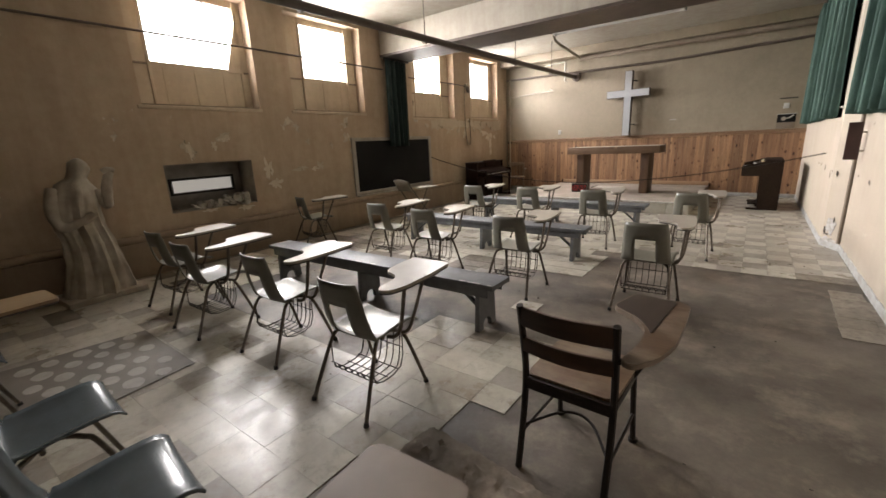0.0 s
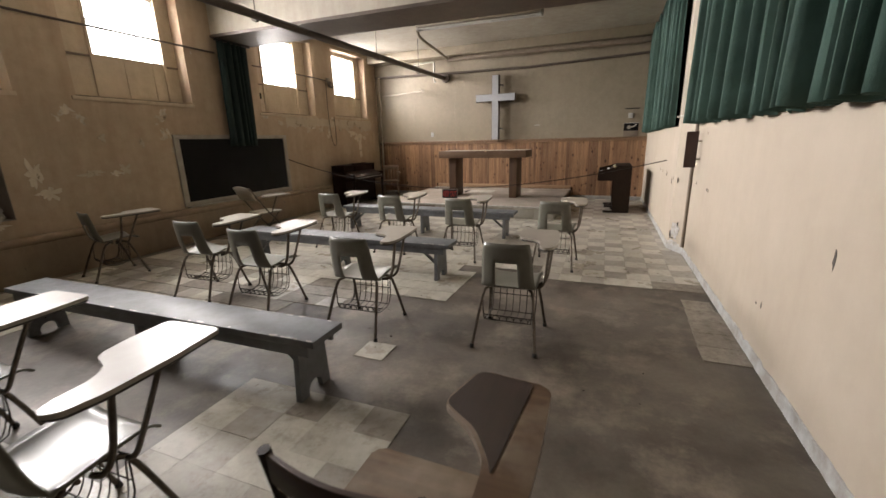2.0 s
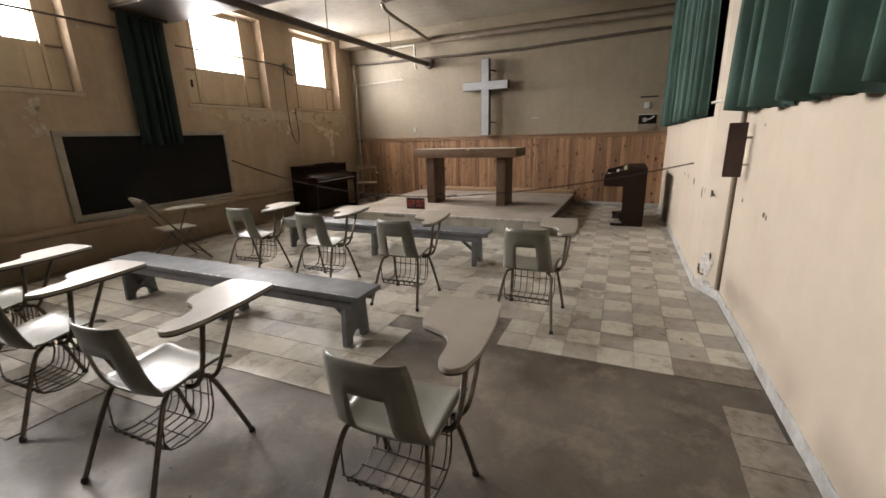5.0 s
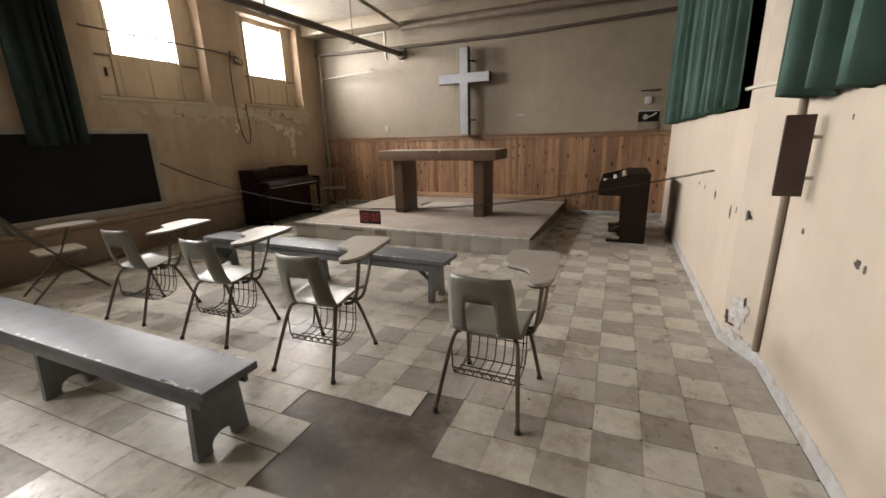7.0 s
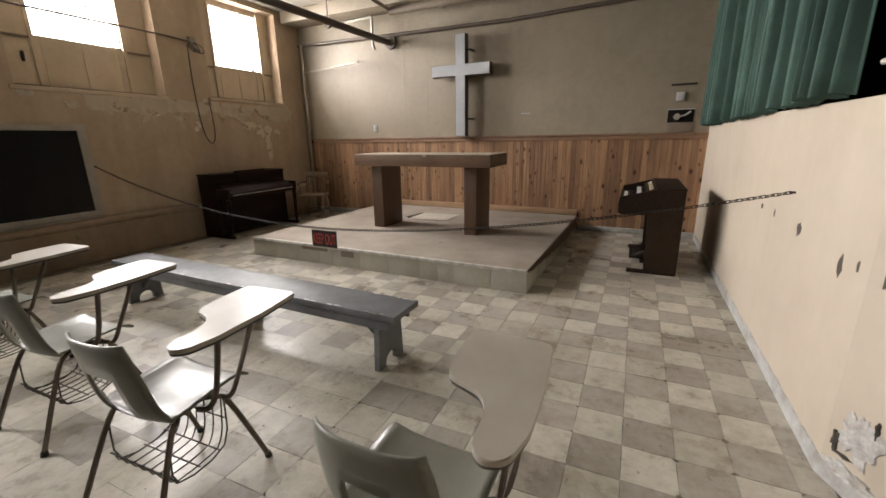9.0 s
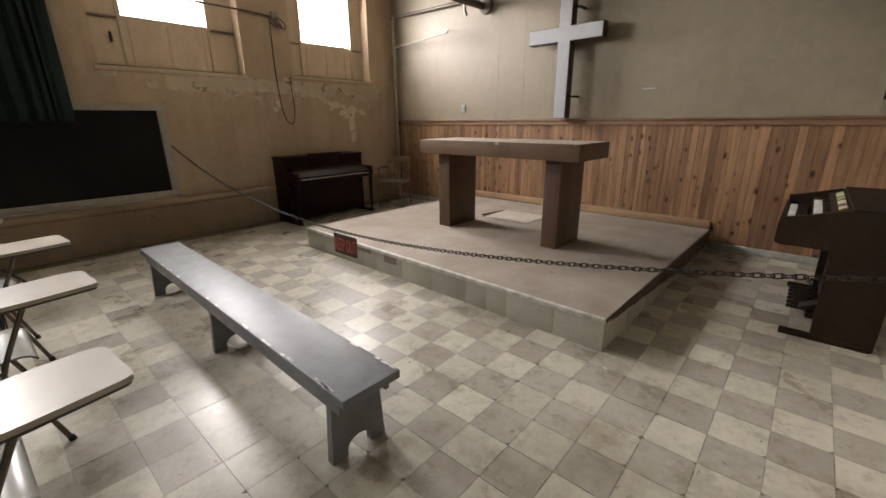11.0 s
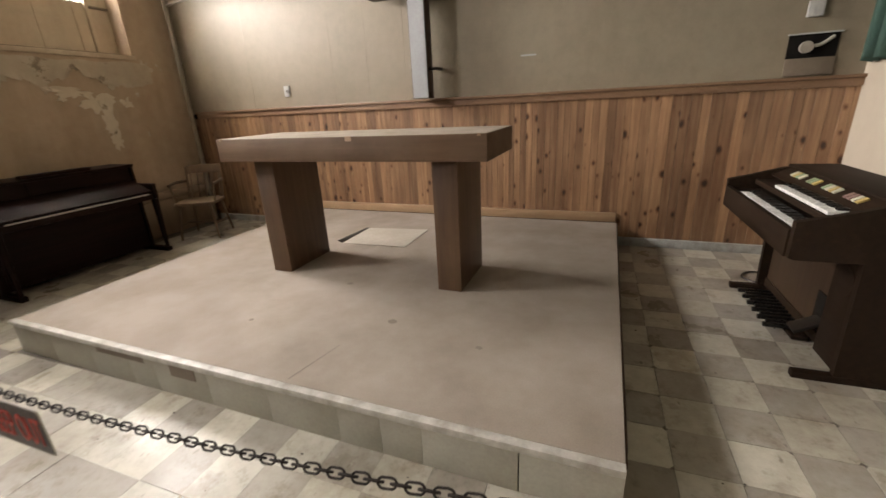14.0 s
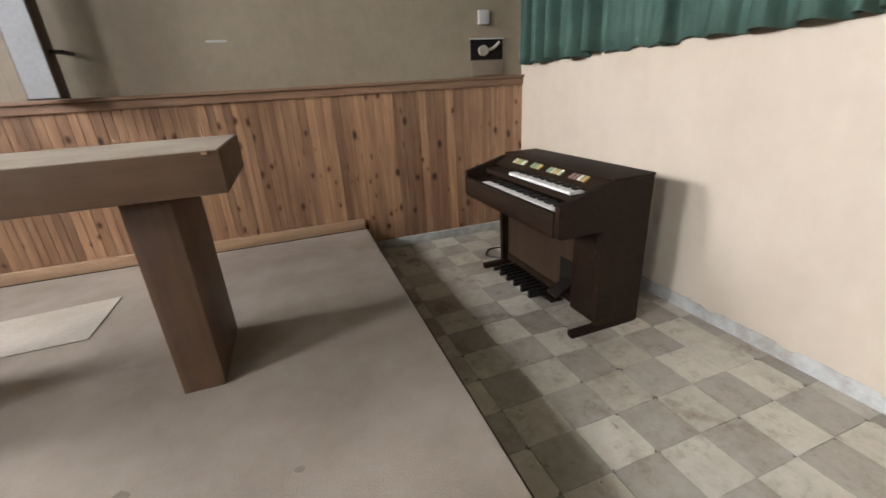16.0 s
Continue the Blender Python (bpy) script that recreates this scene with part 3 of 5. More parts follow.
pipe("wall_conduit", [(X0 + 0.01, 11.66, 3.2), (-4.2, 11.68, 3.17), (-2.0, 11.69, 3.15), (X1 - 0.01, 11.68, 3.24)], 0.028, M_BROWNSTEEL, "brown conduit along the end wall")
pipe("branch_pipe", bent([(-3.72, 9.2, 3.6), (-3.76, 9.45, 3.52), (-3.86, 10.6, 3.5), (-3.92, 11.42, 3.47)]), 0.032, M_PIPE, "tan branch pipe below the ceiling")
pipe("white_drop_pipe", [(-4.95, 11.5, 3.42), (-4.4, 11.5, 3.45), (-4.38, 11.5, 3.44), (-4.38, 11.5, 3.0), (-4.36, 11.52, 2.94)], 0.024, M_WHITEPIPE, "white painted pipe elbow beside the overhead pipe")
pipe("corner_pipe", [(X0 + 0.13, 11.62, 0.02), (X0 + 0.13, 11.62, 3.2)], 0.028, M_PIPE, "tan vertical pipe in the room corner")
pipe("bracket_pipe", [(X0 + 0.13, 11.62, 2.70), (-5.2, 11.55, 2.74), (-4.66, 11.42, 2.74)], 0.016, M_PIPE, "thin pipe stub with a bent hook end")
bm = tube(bmesh.new(), [(-4.9, 11.7, 2.84), (-4.66, 11.42, 2.74)], 0.012, 6)
solid("pipe_brace", bm, M_PIPE, "thin brace rod holding the pipe stub", "brace")
pipe("window_conduit", [(X0 + 0.03, -1.5, 2.98), (X0 + 0.03, 1.9, 2.99), (X0 + 0.03, 4.0, 2.985), (X0 + 0.03, 6.5, 2.98)], 0.014, M_BROWNSTEEL, "thin brown conduit crossing the windows")
pipe("window_conduit", [(X0 + 0.03, 7.3, 2.9), (X0 + 0.03, 9.2, 2.9), (X0 + 0.03, 9.6, 2.88)], 0.012, M_BROWNSTEEL, "thin brown conduit crossing the windows")

lamp = thing("fluorescent_light", "unlit white fluorescent fitting under the ceiling", "ceiling light")
part("housing", boxes((-3.7, -1.25, 9.06, 9.26, 3.64, 3.715), bevel=0.015), M_PIPE, lamp)
for y in (9.11, 9.21):
    part("fluorescent_tube", tube(bmesh.new(), [(-3.66, y, 3.615), (-1.29, y, 3.615)], 0.018, 10), M_WHITE, lamp)
for x in (-3.67, -1.28):
    part("tube_holder", boxes((x - 0.02, x + 0.02, 9.08, 9.24, 3.59, 3.645), bevel=0.005), M_WHITE, lamp)

# junction of cables between the last two windows
jb = thing("cable_junction", "small junction box with loose hanging cables", "junction box")
part("box", boxes((X0 + 0.003, X0 + 0.06, 9.52, 9.62, 2.84, 2.95), bevel=0.008), M_PIPE, jb)
for k in range(4):
    pts = bent([(X0 + 0.05, 9.54 + 0.02 * k, 2.88), (X0 + 0.1 + 0.02 * k, 9.46 + 0.06 * k, 2.80), (X0 + 0.06, 9.58 + 0.04 * k, 2.74), (X0 + 0.05, 9.56, 2.83)])
    part("loose_cable", tube(bmesh.new(), pts, 0.008, 6), M_BROWNSTEEL, jb)
part("hanging_cable", tube(bmesh.new(), bent([(X0 + 0.02, 9.5, 2.84), (X0 + 0.015, 9.5, 2.2), (X0 + 0.02, 9.55, 1.6), (X0 + 0.03, 9.66, 1.42), (X0 + 0.02, 9.74, 1.6), (X0 + 0.015, 9.72, 2.1)]), 0.007, 6), M_BROWNSTEEL, jb)

# ---- end wall ----
PANEL_H = 1.44
wains = thing("wainscot", "knotty pine tongue-and-groove wainscot, uneven tones", "wainscot", kind="structure")
part("backing", boxes((X0 + 0.01, X1 - 0.005, Y1 - 0.008, Y1 - 0.001, 0.09, PANEL_H)), M_DARK, wains)
part("cap_rail", boxes((X0 + 0.15, X1 - 0.005, Y1 - 0.055, Y1 - 0.001, PANEL_H, PANEL_H + 0.025), (X0 + 0.15, X1 - 0.005, Y1 - 0.036, Y1 - 0.001, PANEL_H - 0.06, PANEL_H - 0.001), bevel=0.006), M_CAP, wains)
structure("baseboard", boxes((-0.80, X1 - 0.003, Y1 - 0.045, Y1 - 0.001, 0.0, 0.085), (X0 + 0.16, -4.5, Y1 - 0.045, Y1 - 0.001, 0.0, 0.085), bevel=0.008), M_BASE, "grey painted baseboard")
structure("baseboard_stage", boxes((-4.42, -0.84, Y1 - 0.05, Y1 - 0.001, 0.236, 0.325), bevel=0.005), M_PINEBASE, "pine baseboard on the platform")
bm = bmesh.new()
for x in (-5.1, -3.9, -3.45, -3.0):
    box(bm, x - 0.0012, x + 0.0012, Y1 - 0.0012, Y1 + 0.01, PANEL_H + 0.03, 3.5)
structure("trim_panel_seam", bm, M_END, "faint seams between the wall panels")

# cross
cross = thing("wall_cross", "large pale grey cross with dark wooden sides on the wall", "cross")
CY = 11.50
bm = boxes((-2.835, -2.655, CY + 0.006, CY + 0.13, 1.467, 3.015), (-3.255, -2.245, CY + 0.008, CY + 0.128, 2.395, 2.575), bevel=0.003)
part("body", bm, M_CROSSWOOD, cross)
cf = [(-2.825, 1.475), (-2.665, 1.475), (-2.665, 2.403), (-2.255, 2.403), (-2.255, 2.567), (-2.665, 2.567), (-2.665, 3.007), (-2.825, 3.007), (-2.825, 2.567), (-3.247, 2.567), (-3.247, 2.403), (-2.825, 2.403)]
bm = slab(bmesh.new(), cf, 0, 0.008)
bmesh.ops.transform(bm, matrix=Matrix(((1, 0, 0, 0), (0, 0, -1, CY + 0.006), (0, 1, 0, 0), (0, 0, 0, 1))), verts=bm.verts)
part("face", bm, M_CROSS, cross, "pale grey painted face")
for z in (1.74, 2.78):
    part("wall_bracket", boxes((-2.70, -2.585, CY + 0.05, CY + 0.085, z - 0.012, z + 0.012), (-2.615, -2.585, CY + 0.05, Y1 - 0.002, z - 0.012, z + 0.012), bevel=0.003), M_IRON, cross)

# small fittings of the end wall
sw = thing("light_switch", "white light switch plate on the tan wall", "light switch")
part("plate", boxes((-4.615, -4.535, Y1 - 0.012, Y1 - 0.001, 1.58, 1.70), bevel=0.004), M_WHITE, sw)
part("toggle", boxes((-4.583, -4.567, Y1 - 0.028, Y1 - 0.01, 1.63, 1.655), bevel=0.003), M_WHITE, sw)
th = thing("thermostat", "small white thermostat above a wall opening", "thermostat")
part("cover", boxes((0.345, 0.445, Y1 - 0.03, Y1 - 0.001, 1.88, 1.99), bevel=0.008), M_WHITE, th)
hole = thing("wall_opening", "open pipe box cut in the wall with a pale valve", "pipe box")
# a flat near-black plate paints the shade inside the opening
part("recess_shade", boxes((0.27, 0.58, Y1 - 0.006, Y1 - 0.001, 1.60, 1.765)), M_DARK, hole)
part("lintel", boxes((0.26, 0.59, Y1 - 0.02, Y1 - 0.001, 1.765, 1.775)), M_WHITE, hole)
part("door_flap", boxes((0.27, 0.58, Y1 - 0.022, Y1 - 0.006, 1.475, 1.60), bevel=0.004), M_DUCT, hole)
part("valve", tube(bmesh.new(), [(0.38, Y1 - 0.01, 1.675), (0.38, Y1 - 0.05, 1.675)], 0.042, 14), M_NICHE, hole)
part("valve_pipe", tube(bmesh.new(), bent([(0.40, Y1 - 0.03, 1.68), (0.47, Y1 - 0.03, 1.69), (0.54, Y1 - 0.025, 1.74)]), 0.012, 8), M_WHITEPIPE, hole)
solid("wall_bar", boxes((0.27, 0.57, Y1 - 0.012, Y1 - 0.001, 2.075, 2.10), bevel=0.003), M_IRON, "short dark bar fixed above the thermostat", "bar")
solid("tape_strip", boxes((-1.79, -1.65, Y1 - 0.004, Y1 - 0.001, 1.79, 1.805)), M_WHITE, "short pale tape strip on the wall", "tape")

# ---- east wall fittings ----
sign_board = thing("projecting_sign", "blank dark brown board projecting from the cream wall", "sign")
part("board", boxes((XN - 0.158, XN - 0.036, 6.455, 6.477, 1.115, 1.518), bevel=0.004), M_SIGNBROWN, sign_board)
for z in (1.20, 1.40):
    part("bracket", boxes((XN - 0.037, XN - 0.001, 6.46, 6.472, z, z + 0.018), bevel=0.002), M_RIGHT, sign_board)
pipe("wall_cable_duct", [(XN - 0.016, 6.73, 0.1), (XN - 0.016, 6.73, TOP)], 0.022, M_DUCT, "brown cable duct running up the wall")
bm = bmesh.new()
prev = None
for k in range(420):
    y = Y0 + (Y1 - 0.05 - Y0) * k / 419
    x = XN if y < 6.72 else X1 if y > 7.04 else XN - (y - 6.72) / 0.32 * (XN - X1)
    top = 0.088 + 0.010 * noise.noise(Vector((y * 5, 0, 0))) + 0.010 * noise.noise(Vector((y * 19, 4, 0)))
    if noise.noise(Vector((y * 7.3, 8, 0))) > 0.33:
        top *= 0.82
    d = 0.007 + 0.003 * noise.noise(Vector((y * 11, 2, 0)))
    row = [bm.verts.new(c) for c in ((x, y, 0.0), (x - d - 0.002, y, 0.0), (x - d, y, top * 0.5), (x - d, y, top - 0.004), (x - d * 0.4, y, top), (x, y, top))]
    if prev:
        for p in range(5):
            bm.faces.new((prev[p], prev[p + 1], row[p + 1], row[p]))
    prev = row
structure("baseboard_east", bm, M_BASE, "chipped blue-grey baseboard paint")
bm = bmesh.new()
rng = random.Random(9)
for y, z, ry, rz in ((8.6, 0.945, 0.03, 0.022), (8.3, 0.945, 0.018, 0.03), (7.83, 0.935, 0.04, 0.045), (7.28, 0.885, 0.028, 0.052), (7.13, 0.925, 0.014, 0.032), (6.985, 0.918, 0.052, 0.042),
                     (6.456, 0.936, 0.018, 0.022), (5.898, 0.926, 0.028, 0.024), (5.84, 0.918, 0.014, 0.022), (6.2, 1.496, 0.009, 0.014), (3.24, 0.915, 0.016, 0.05), (3.97, 0.40, 0.010, 0.03), (4.06, 0.385, 0.016, 0.012)):
    x = XN if y < 6.7 else X1
    if 6.7 <= y < 7.04:
        x = XN - (y - 6.72) / 0.32 * (XN - X1)
    ring = [(math.cos(2 * math.pi * k / 11) * ry * rng.uniform(0.6, 1.15), math.sin(2 * math.pi * k / 11) * rz * rng.uniform(0.6, 1.15)) for k in range(11)]
    lo = [bm.verts.new((x + 0.002, y + u, z + v)) for u, v in ring]
    hi = [bm.verts.new((x - 0.0015, y + u * 0.97, z + v * 0.97)) for u, v in ring]
    bm.faces.new(hi)
    for k in range(11):
        bm.faces.new((lo[k], lo[(k + 1) % 11], hi[(k + 1) % 11], hi[k]))
solid("wall_chips", bm, M_CHIP, "grey chips where the cream plaster broke off", "chips", kind="stuff")
# paint and plaster fallen off in ragged layers, low on the slanting strip of wall
def ragged(bm, cy, cz, ry, rz, lift, seed):
    ring = []
    for k in range(40):
        a = 2 * math.pi * k / 40
        f = 0.8 + 0.75 * noise.noise(Vector((math.cos(a) * 2.1 + seed, math.sin(a) * 2.1, seed * 0.7))) + rng.uniform(-0.10, 0.10)
        ring.append((cy + ry * f * math.cos(a), cz + rz * f * math.sin(a)))
    rows = []
    for f, h in ((1.0, -0.002), (0.96, lift), (0.55, lift * 0.6), (0.2, lift * 1.2)):
        row = []
        for u, v in ring:
            y, z = cy + (u - cy) * f, cz + (v - cz) * f
            x = XN - (y - 6.72) / 0.32 * (XN - X1) if y < 7.04 else X1
            row.append(bm.verts.new((min(x, XN) - h - (rng.uniform(0, 0.004) if f < 0.9 else 0), y, z)))
        rows.append(row)
    for p, q in zip(rows, rows[1:]):
        for k in range(40):
            bm.faces.new((p[k], p[(k + 1) % 40], q[(k + 1) % 40], q[k]))
    bm.faces.new(rows[-1])


bm = bmesh.new()
ragged(bm, 6.93, 0.27, 0.085, 0.135, 0.005, 4.0)
ragged(bm, 6.90, 0.10, 0.13, 0.045, 0.011, 9.0)
solid("plaster_patch", bm, M_PALEPATCH, "bare white plaster patch low on the wall", "damage", kind="stuff")
bm = bmesh.new()
ragged(bm, 7.0, 0.215, 0.012, 0.05, 0.007, 6.3)
ragged(bm, 6.875, 0.36, 0.008, 0.04, 0.007, 2.3)
ragged(bm, 6.96, 0.165, 0.035, 0.010, 0.007, 3.1)
solid("exposed_plaster_edge", bm, M_CHIP, "dark exposed edge of the fallen plaster", "damage", kind="stuff")
pipe("curtain_rod", [(XN - 0.03, 6.60, 1.70), (XN - 0.04, 6.82, 1.705), (X1 - 0.008, 7.05, 1.708), (X1 - 0.012, 7.30, 1.71)], 0.012, M_WHITEPIPE, "thin pale rod between the curtains", "rod")

bm = boxes((X1 - 0.045, X1 - 0.001, 11.612, 11.63, 1.612, 1.63), (X1 - 0.05, X1 - 0.04, 11.60, 11.642, 1.60, 1.642), bevel=0.003)
solid("curtain_bracket", bm, M_WHITEPIPE, "small pale curtain bracket in the room corner", "bracket")


FOLD = [(0.0, 0.0), (0.10, 0.02), (0.20, 0.10), (0.25, 0.40), (0.29, 0.75), (0.34, 0.93), (0.42, 1.0), (0.54, 1.0), (0.66, 0.93), (0.76, 0.75), (0.85, 0.45), (0.93, 0.15), (1.0, 0.0)]


def curtain(name, x, y0, y1, z0, z1, folds, depth, mat, label, seed, lean=0.0, rise=0.0, side=1):
    """Hanging cloth with uneven folds that tighten to the top and a slightly wavy hem."""
    rng = random.Random(seed)
    t = thing(name, label, "curtain")
    nu, nz = folds * 12, 12
    # folds of uneven width: broad rounded ridges with narrow deep valleys between them
    cuts = [0.0]
    for _ in range(folds):
        cuts.append(cuts[-1] + rng.uniform(0.4, 1.6))
    cuts = [c / cuts[-1] for c in cuts]
    amp = [rng.uniform(0.12, 0.35) if rng.random() < 0.25 else rng.uniform(0.65, 1.15) for _ in range(folds)]
    drift = [rng.uniform(-1, 1) for _ in range(folds + 1)]
    bm = bmesh.new()
    grid = []
    for j in range(nz + 1):
        v = j / nz
        row = []
        for i in range(nu + 1):
            k, w = min(i // 12, folds - 1), (i - 12 * min(i // 12, folds - 1)) / 12
            c0 = cuts[k] + 0.25 * drift[k] * (1 - v) / folds * (0 < k)
            c1 = cuts[k + 1] + 0.25 * drift[k + 1] * (1 - v) / folds * (k + 1 < folds)
            # steep near side, flat crest, sloping far side
            ws, ridge = FOLD[i - 12 * k]
            u = c0 + (c1 - c0) * ws
            off = depth * (0.6 + 0.4 * (1 - v)) * (1 - 2 * ridge * amp[k])
            off += 0.008 * noise.noise(Vector((u * 40, v * 3, seed)))
            z = z0 + (z1 - z0) * v + (0.014 * (ridge - 0.5) + 0.012 * drift[k] if j == 0 else 0) + rise * (1 - u) * (1 - v)
            row.append(bm.verts.new((x + off * side, y0 + (y1 - y0) * u + lean * (1 - v), z)))
        grid.append(row)
    for a, b in zip(grid, grid[1:]):
        for i in range(nu):
            bm.faces.new((a[i], a[i + 1], b[i + 1], b[i]))
    cloth = part("cloth", bm, mat, t)
    mod = cloth.modifiers.new("thickness", "SOLIDIFY")
    mod.thickness = 0.004
    part("curtain_rail", boxes((x - 0.02, x + 0.02, y0 - 0.05, y1 + 0.05, z1 - 0.02, z1 + 0.02), bevel=0.005), M_IRON, t)
    return t


curtain("curtain", XN - 0.105, 2.0, 6.70, 1.61, 3.6, 33, 0.088, M_GREEN, "long green pleated curtain over a dark window", 3)
curtain("curtain", X1 - 0.075, 7.47, 11.58, 1.545, 3.6, 30, 0.06, M_GREEN, "long green pleated curtain, drawn open at one end", 4, 0.0, 0.065)
curtain("curtain", X0 + 0.17, 6.46, 7.08, 1.47, 3.16, 6, 0.04, M_GREENSHADE, "dark green curtain over the blackboard, shade in its colour", 6, side=-1)

# ---- west wall things ----
bb = thing("blackboard", "wide black chalkboard in a pale wooden frame", "blackboard")
BX = X0 + 0.012
part("slate", boxes((X0 + 0.002, BX + 0.006, 5.59, 7.88, 0.61, 1.61)), M_SLATE, bb)
for nm, r in (("frame_rail", (5.51, 7.965, 1.60, 1.668)), ("frame_rail", (5.51, 7.965, 0.552, 0.622)), ("frame_stile", (5.51, 5.60, 0.6225, 1.5995)), ("frame_stile", (7.875, 7.965, 0.6225, 1.5995))):
    part(nm, boxes((X0 + 0.001, X0 + 0.035, *r), bevel=0.006), M_FRAME, bb)
part("chalk_tray", boxes((X0 + 0.002, X0 + 0.075, 5.55, 7.93, 0.532, 0.550), bevel=0.004), M_FRAME, bb)

# flaked patches that stand proud of the west wall
def flakes(name, material, label, places, seed):
    bm = bmesh.new()
    rng = random.Random(seed)
    N = 46
    for y, z, ry, rz in places:
        ring = []
        for k in range(N):
            a = 2 * math.pi * k / N
            q = Vector((math.cos(a) * 1.5 + y * 7, math.sin(a) * 1.5 + z * 5, 2.0))
            f = max(0.15, 0.8 + 0.85 * noise.noise(q) + 0.4 * noise.noise(q * 3.1) + rng.uniform(-0.08, 0.08))
            ring.append((y + ry * f * math.cos(a), z + rz * f * math.sin(a)))
        rows = []
        for f, h in ((1.0, -0.001), (0.985, 0.003), (0.6, 0.0025), (0.2, 0.003)):
            rows.append([bm.verts.new((X0 + h + (0.016 * max(0, noise.noise(Vector((u * 9, v * 9, 0)))) if 0.9 < f < 1 else 0), y + (u - y) * f, z + (v - z) * f)) for u, v in ring])
        for p, q in zip(rows, rows[1:]):
            for k in range(N):
                bm.faces.new((p[k], p[(k + 1) % N], q[(k + 1) % N], q[k]))
        bm.faces.new(rows[-1])
    return solid(name, bm, material, label, "flakes", kind="stuff")


flakes("plaster_flakes", M_BROKENFLAKE, "pale flaking paint and plaster patches on the wall",
       ((4.35, 1.18, 0.16, 0.06), (4.75, 1.2, 0.1, 0.09), (2.55, 1.62, 0.06, 0.08), (2.66, 1.52, 0.05, 0.06), (3.1, 1.72, 0.12, 0.07), (4.55, 1.62, 0.05, 0.05), (5.05, 1.55, 0.04, 0.06), (9.95, 1.84, 0.10, 0.08),
        (10.30, 1.76, 0.06, 0.06), (10.98, 1.86, 0.16, 0.10), (8.3, 1.86, 0.12, 0.06), (8.75, 1.82, 0.09, 0.09), (7.9, 1.9, 0.1, 0.05), (9.2, 1.80, 0.09, 0.08), (5.4, 1.9, 0.1, 0.05)), 17)
flakes("bare_plaster", M_BARE, "bare pale plaster where the paint came off in rags",
       ((3.74, 1.20, 0.09, 0.15), (3.84, 0.98, 0.11, 0.08), (4.62, 1.16, 0.09, 0.04), (3.26, 0.67, 0.16, 0.05), (2.75, 0.70, 0.14, 0.03), (2.62, 1.56, 0.06, 0.10), (2.95, 1.60, 0.05, 0.07), (3.12, 1.70, 0.10, 0.05), (9.50, 1.74, 0.05, 0.09), (9.44, 1.64, 0.04, 0.06), (10.54, 1.72, 0.20, 0.06), (10.74, 1.62, 0.15, 0.12), (10.82, 1.42, 0.10, 0.20),
        (10.84, 1.22, 0.075, 0.15), (11.06, 1.60, 0.07, 0.06), (10.42, 1.66, 0.06, 0.04), (8.92, 1.84, 0.08, 0.05)), 23)

# the loose skin of paint that hangs in rags below the far sills, its lower edge curling off the wall
bm = bmesh.new()
prev = None
for k in range(241):
    y = 8.05 + 3.4 * k / 240
    hi = 2.05 + 0.05 * noise.noise(Vector((y * 3, 1, 0)))
    lo = 1.86 + 0.13 * noise.noise(Vector((y * 2.3, 7, 0))) + 0.07 * noise.noise(Vector((y * 9, 3, 0))) + 0.03 * noise.noise(Vector((y * 31, 5, 0))) - 0.05 * max(0.0, y - 10.1)
    curl = 0.006 + 0.030 * max(0.0, noise.noise(Vector((y * 6, 11, 0))))
    row = []
    for j in range(9):
        v = j / 8
        z = hi + (lo - hi) * v
        off = 0.002 + 0.004 * abs(noise.noise(Vector((y * 8, z * 8, 3)))) + curl * max(0.0, v - 0.6) ** 2 / 0.16
        row.append(bm.verts.new((X0 + (off if j else -0.001), y, z)))
    row.append(bm.verts.new((X0 - 0.001, y, lo + 0.006)))
    if prev:
        for p, q in zip(range(9), range(1, 10)):
            bm.faces.new((prev[p], prev[q], row[q], row[p]))
    prev = row
solid("peeling_paint_skin", bm, M_BROKENFLAKE, "ragged skin of peeling paint below the high windows", "flakes", kind="stuff")

# platform
PX0, PX1, PY0, PZ = -4.47, -0.83, 8.645, 0.235
stage = thing("stage_platform", "low platform of painted blocks with dusty brown carpet", "platform")
part("core", boxes((PX0 + 0.05, PX1 - 0.05, PY0 + 0.05, Y1 - 0.06, 0.004, PZ - 0.02)), M_DARK, stage)
part("carpet", boxes((PX0 + 0.012, PX1 - 0.001, PY0 + 0.03, Y1 - 0.055, PZ - 0.019, PZ), bevel=0.006), M_STAGE, stage, "dusty brown flat carpet")
part("edge_strip", boxes((PX0, PX1, PY0 - 0.012, PY0 + 0.028, PZ - 0.03, PZ + 0.003), bevel=0.006), M_EDGE, stage, "worn white edge strip")
part("side_strip", boxes((PX1 - 0.0005, PX1 + 0.006, PY0 + 0.03, Y1 - 0.06, PZ - 0.028, PZ - 0.006), bevel=0.002), M_OLDDARK, stage)
rng = random.Random(2)
x = PX0
widths = [0.39, 0.39, 0.34, 0.2, 0.39, 0.39, 0.39, 0.21, 0.19, 0.39]
for w in widths:
    e = min(x + w, PX1)
    part("block", boxes((x + 0.0005, e - 0.0005, PY0 + rng.uniform(0, 0.0015), PY0 + 0.05, 0.004, PZ - 0.031), bevel=0.0015), M_BLOCK, stage)
    x += w
if x < PX1 - 0.01:
    part("block", boxes((x + 0.004, PX1, PY0, PY0 + 0.05, 0.004, PZ - 0.032), bevel=0.006), M_BLOCK, stage)
y = PY0 + 0.055
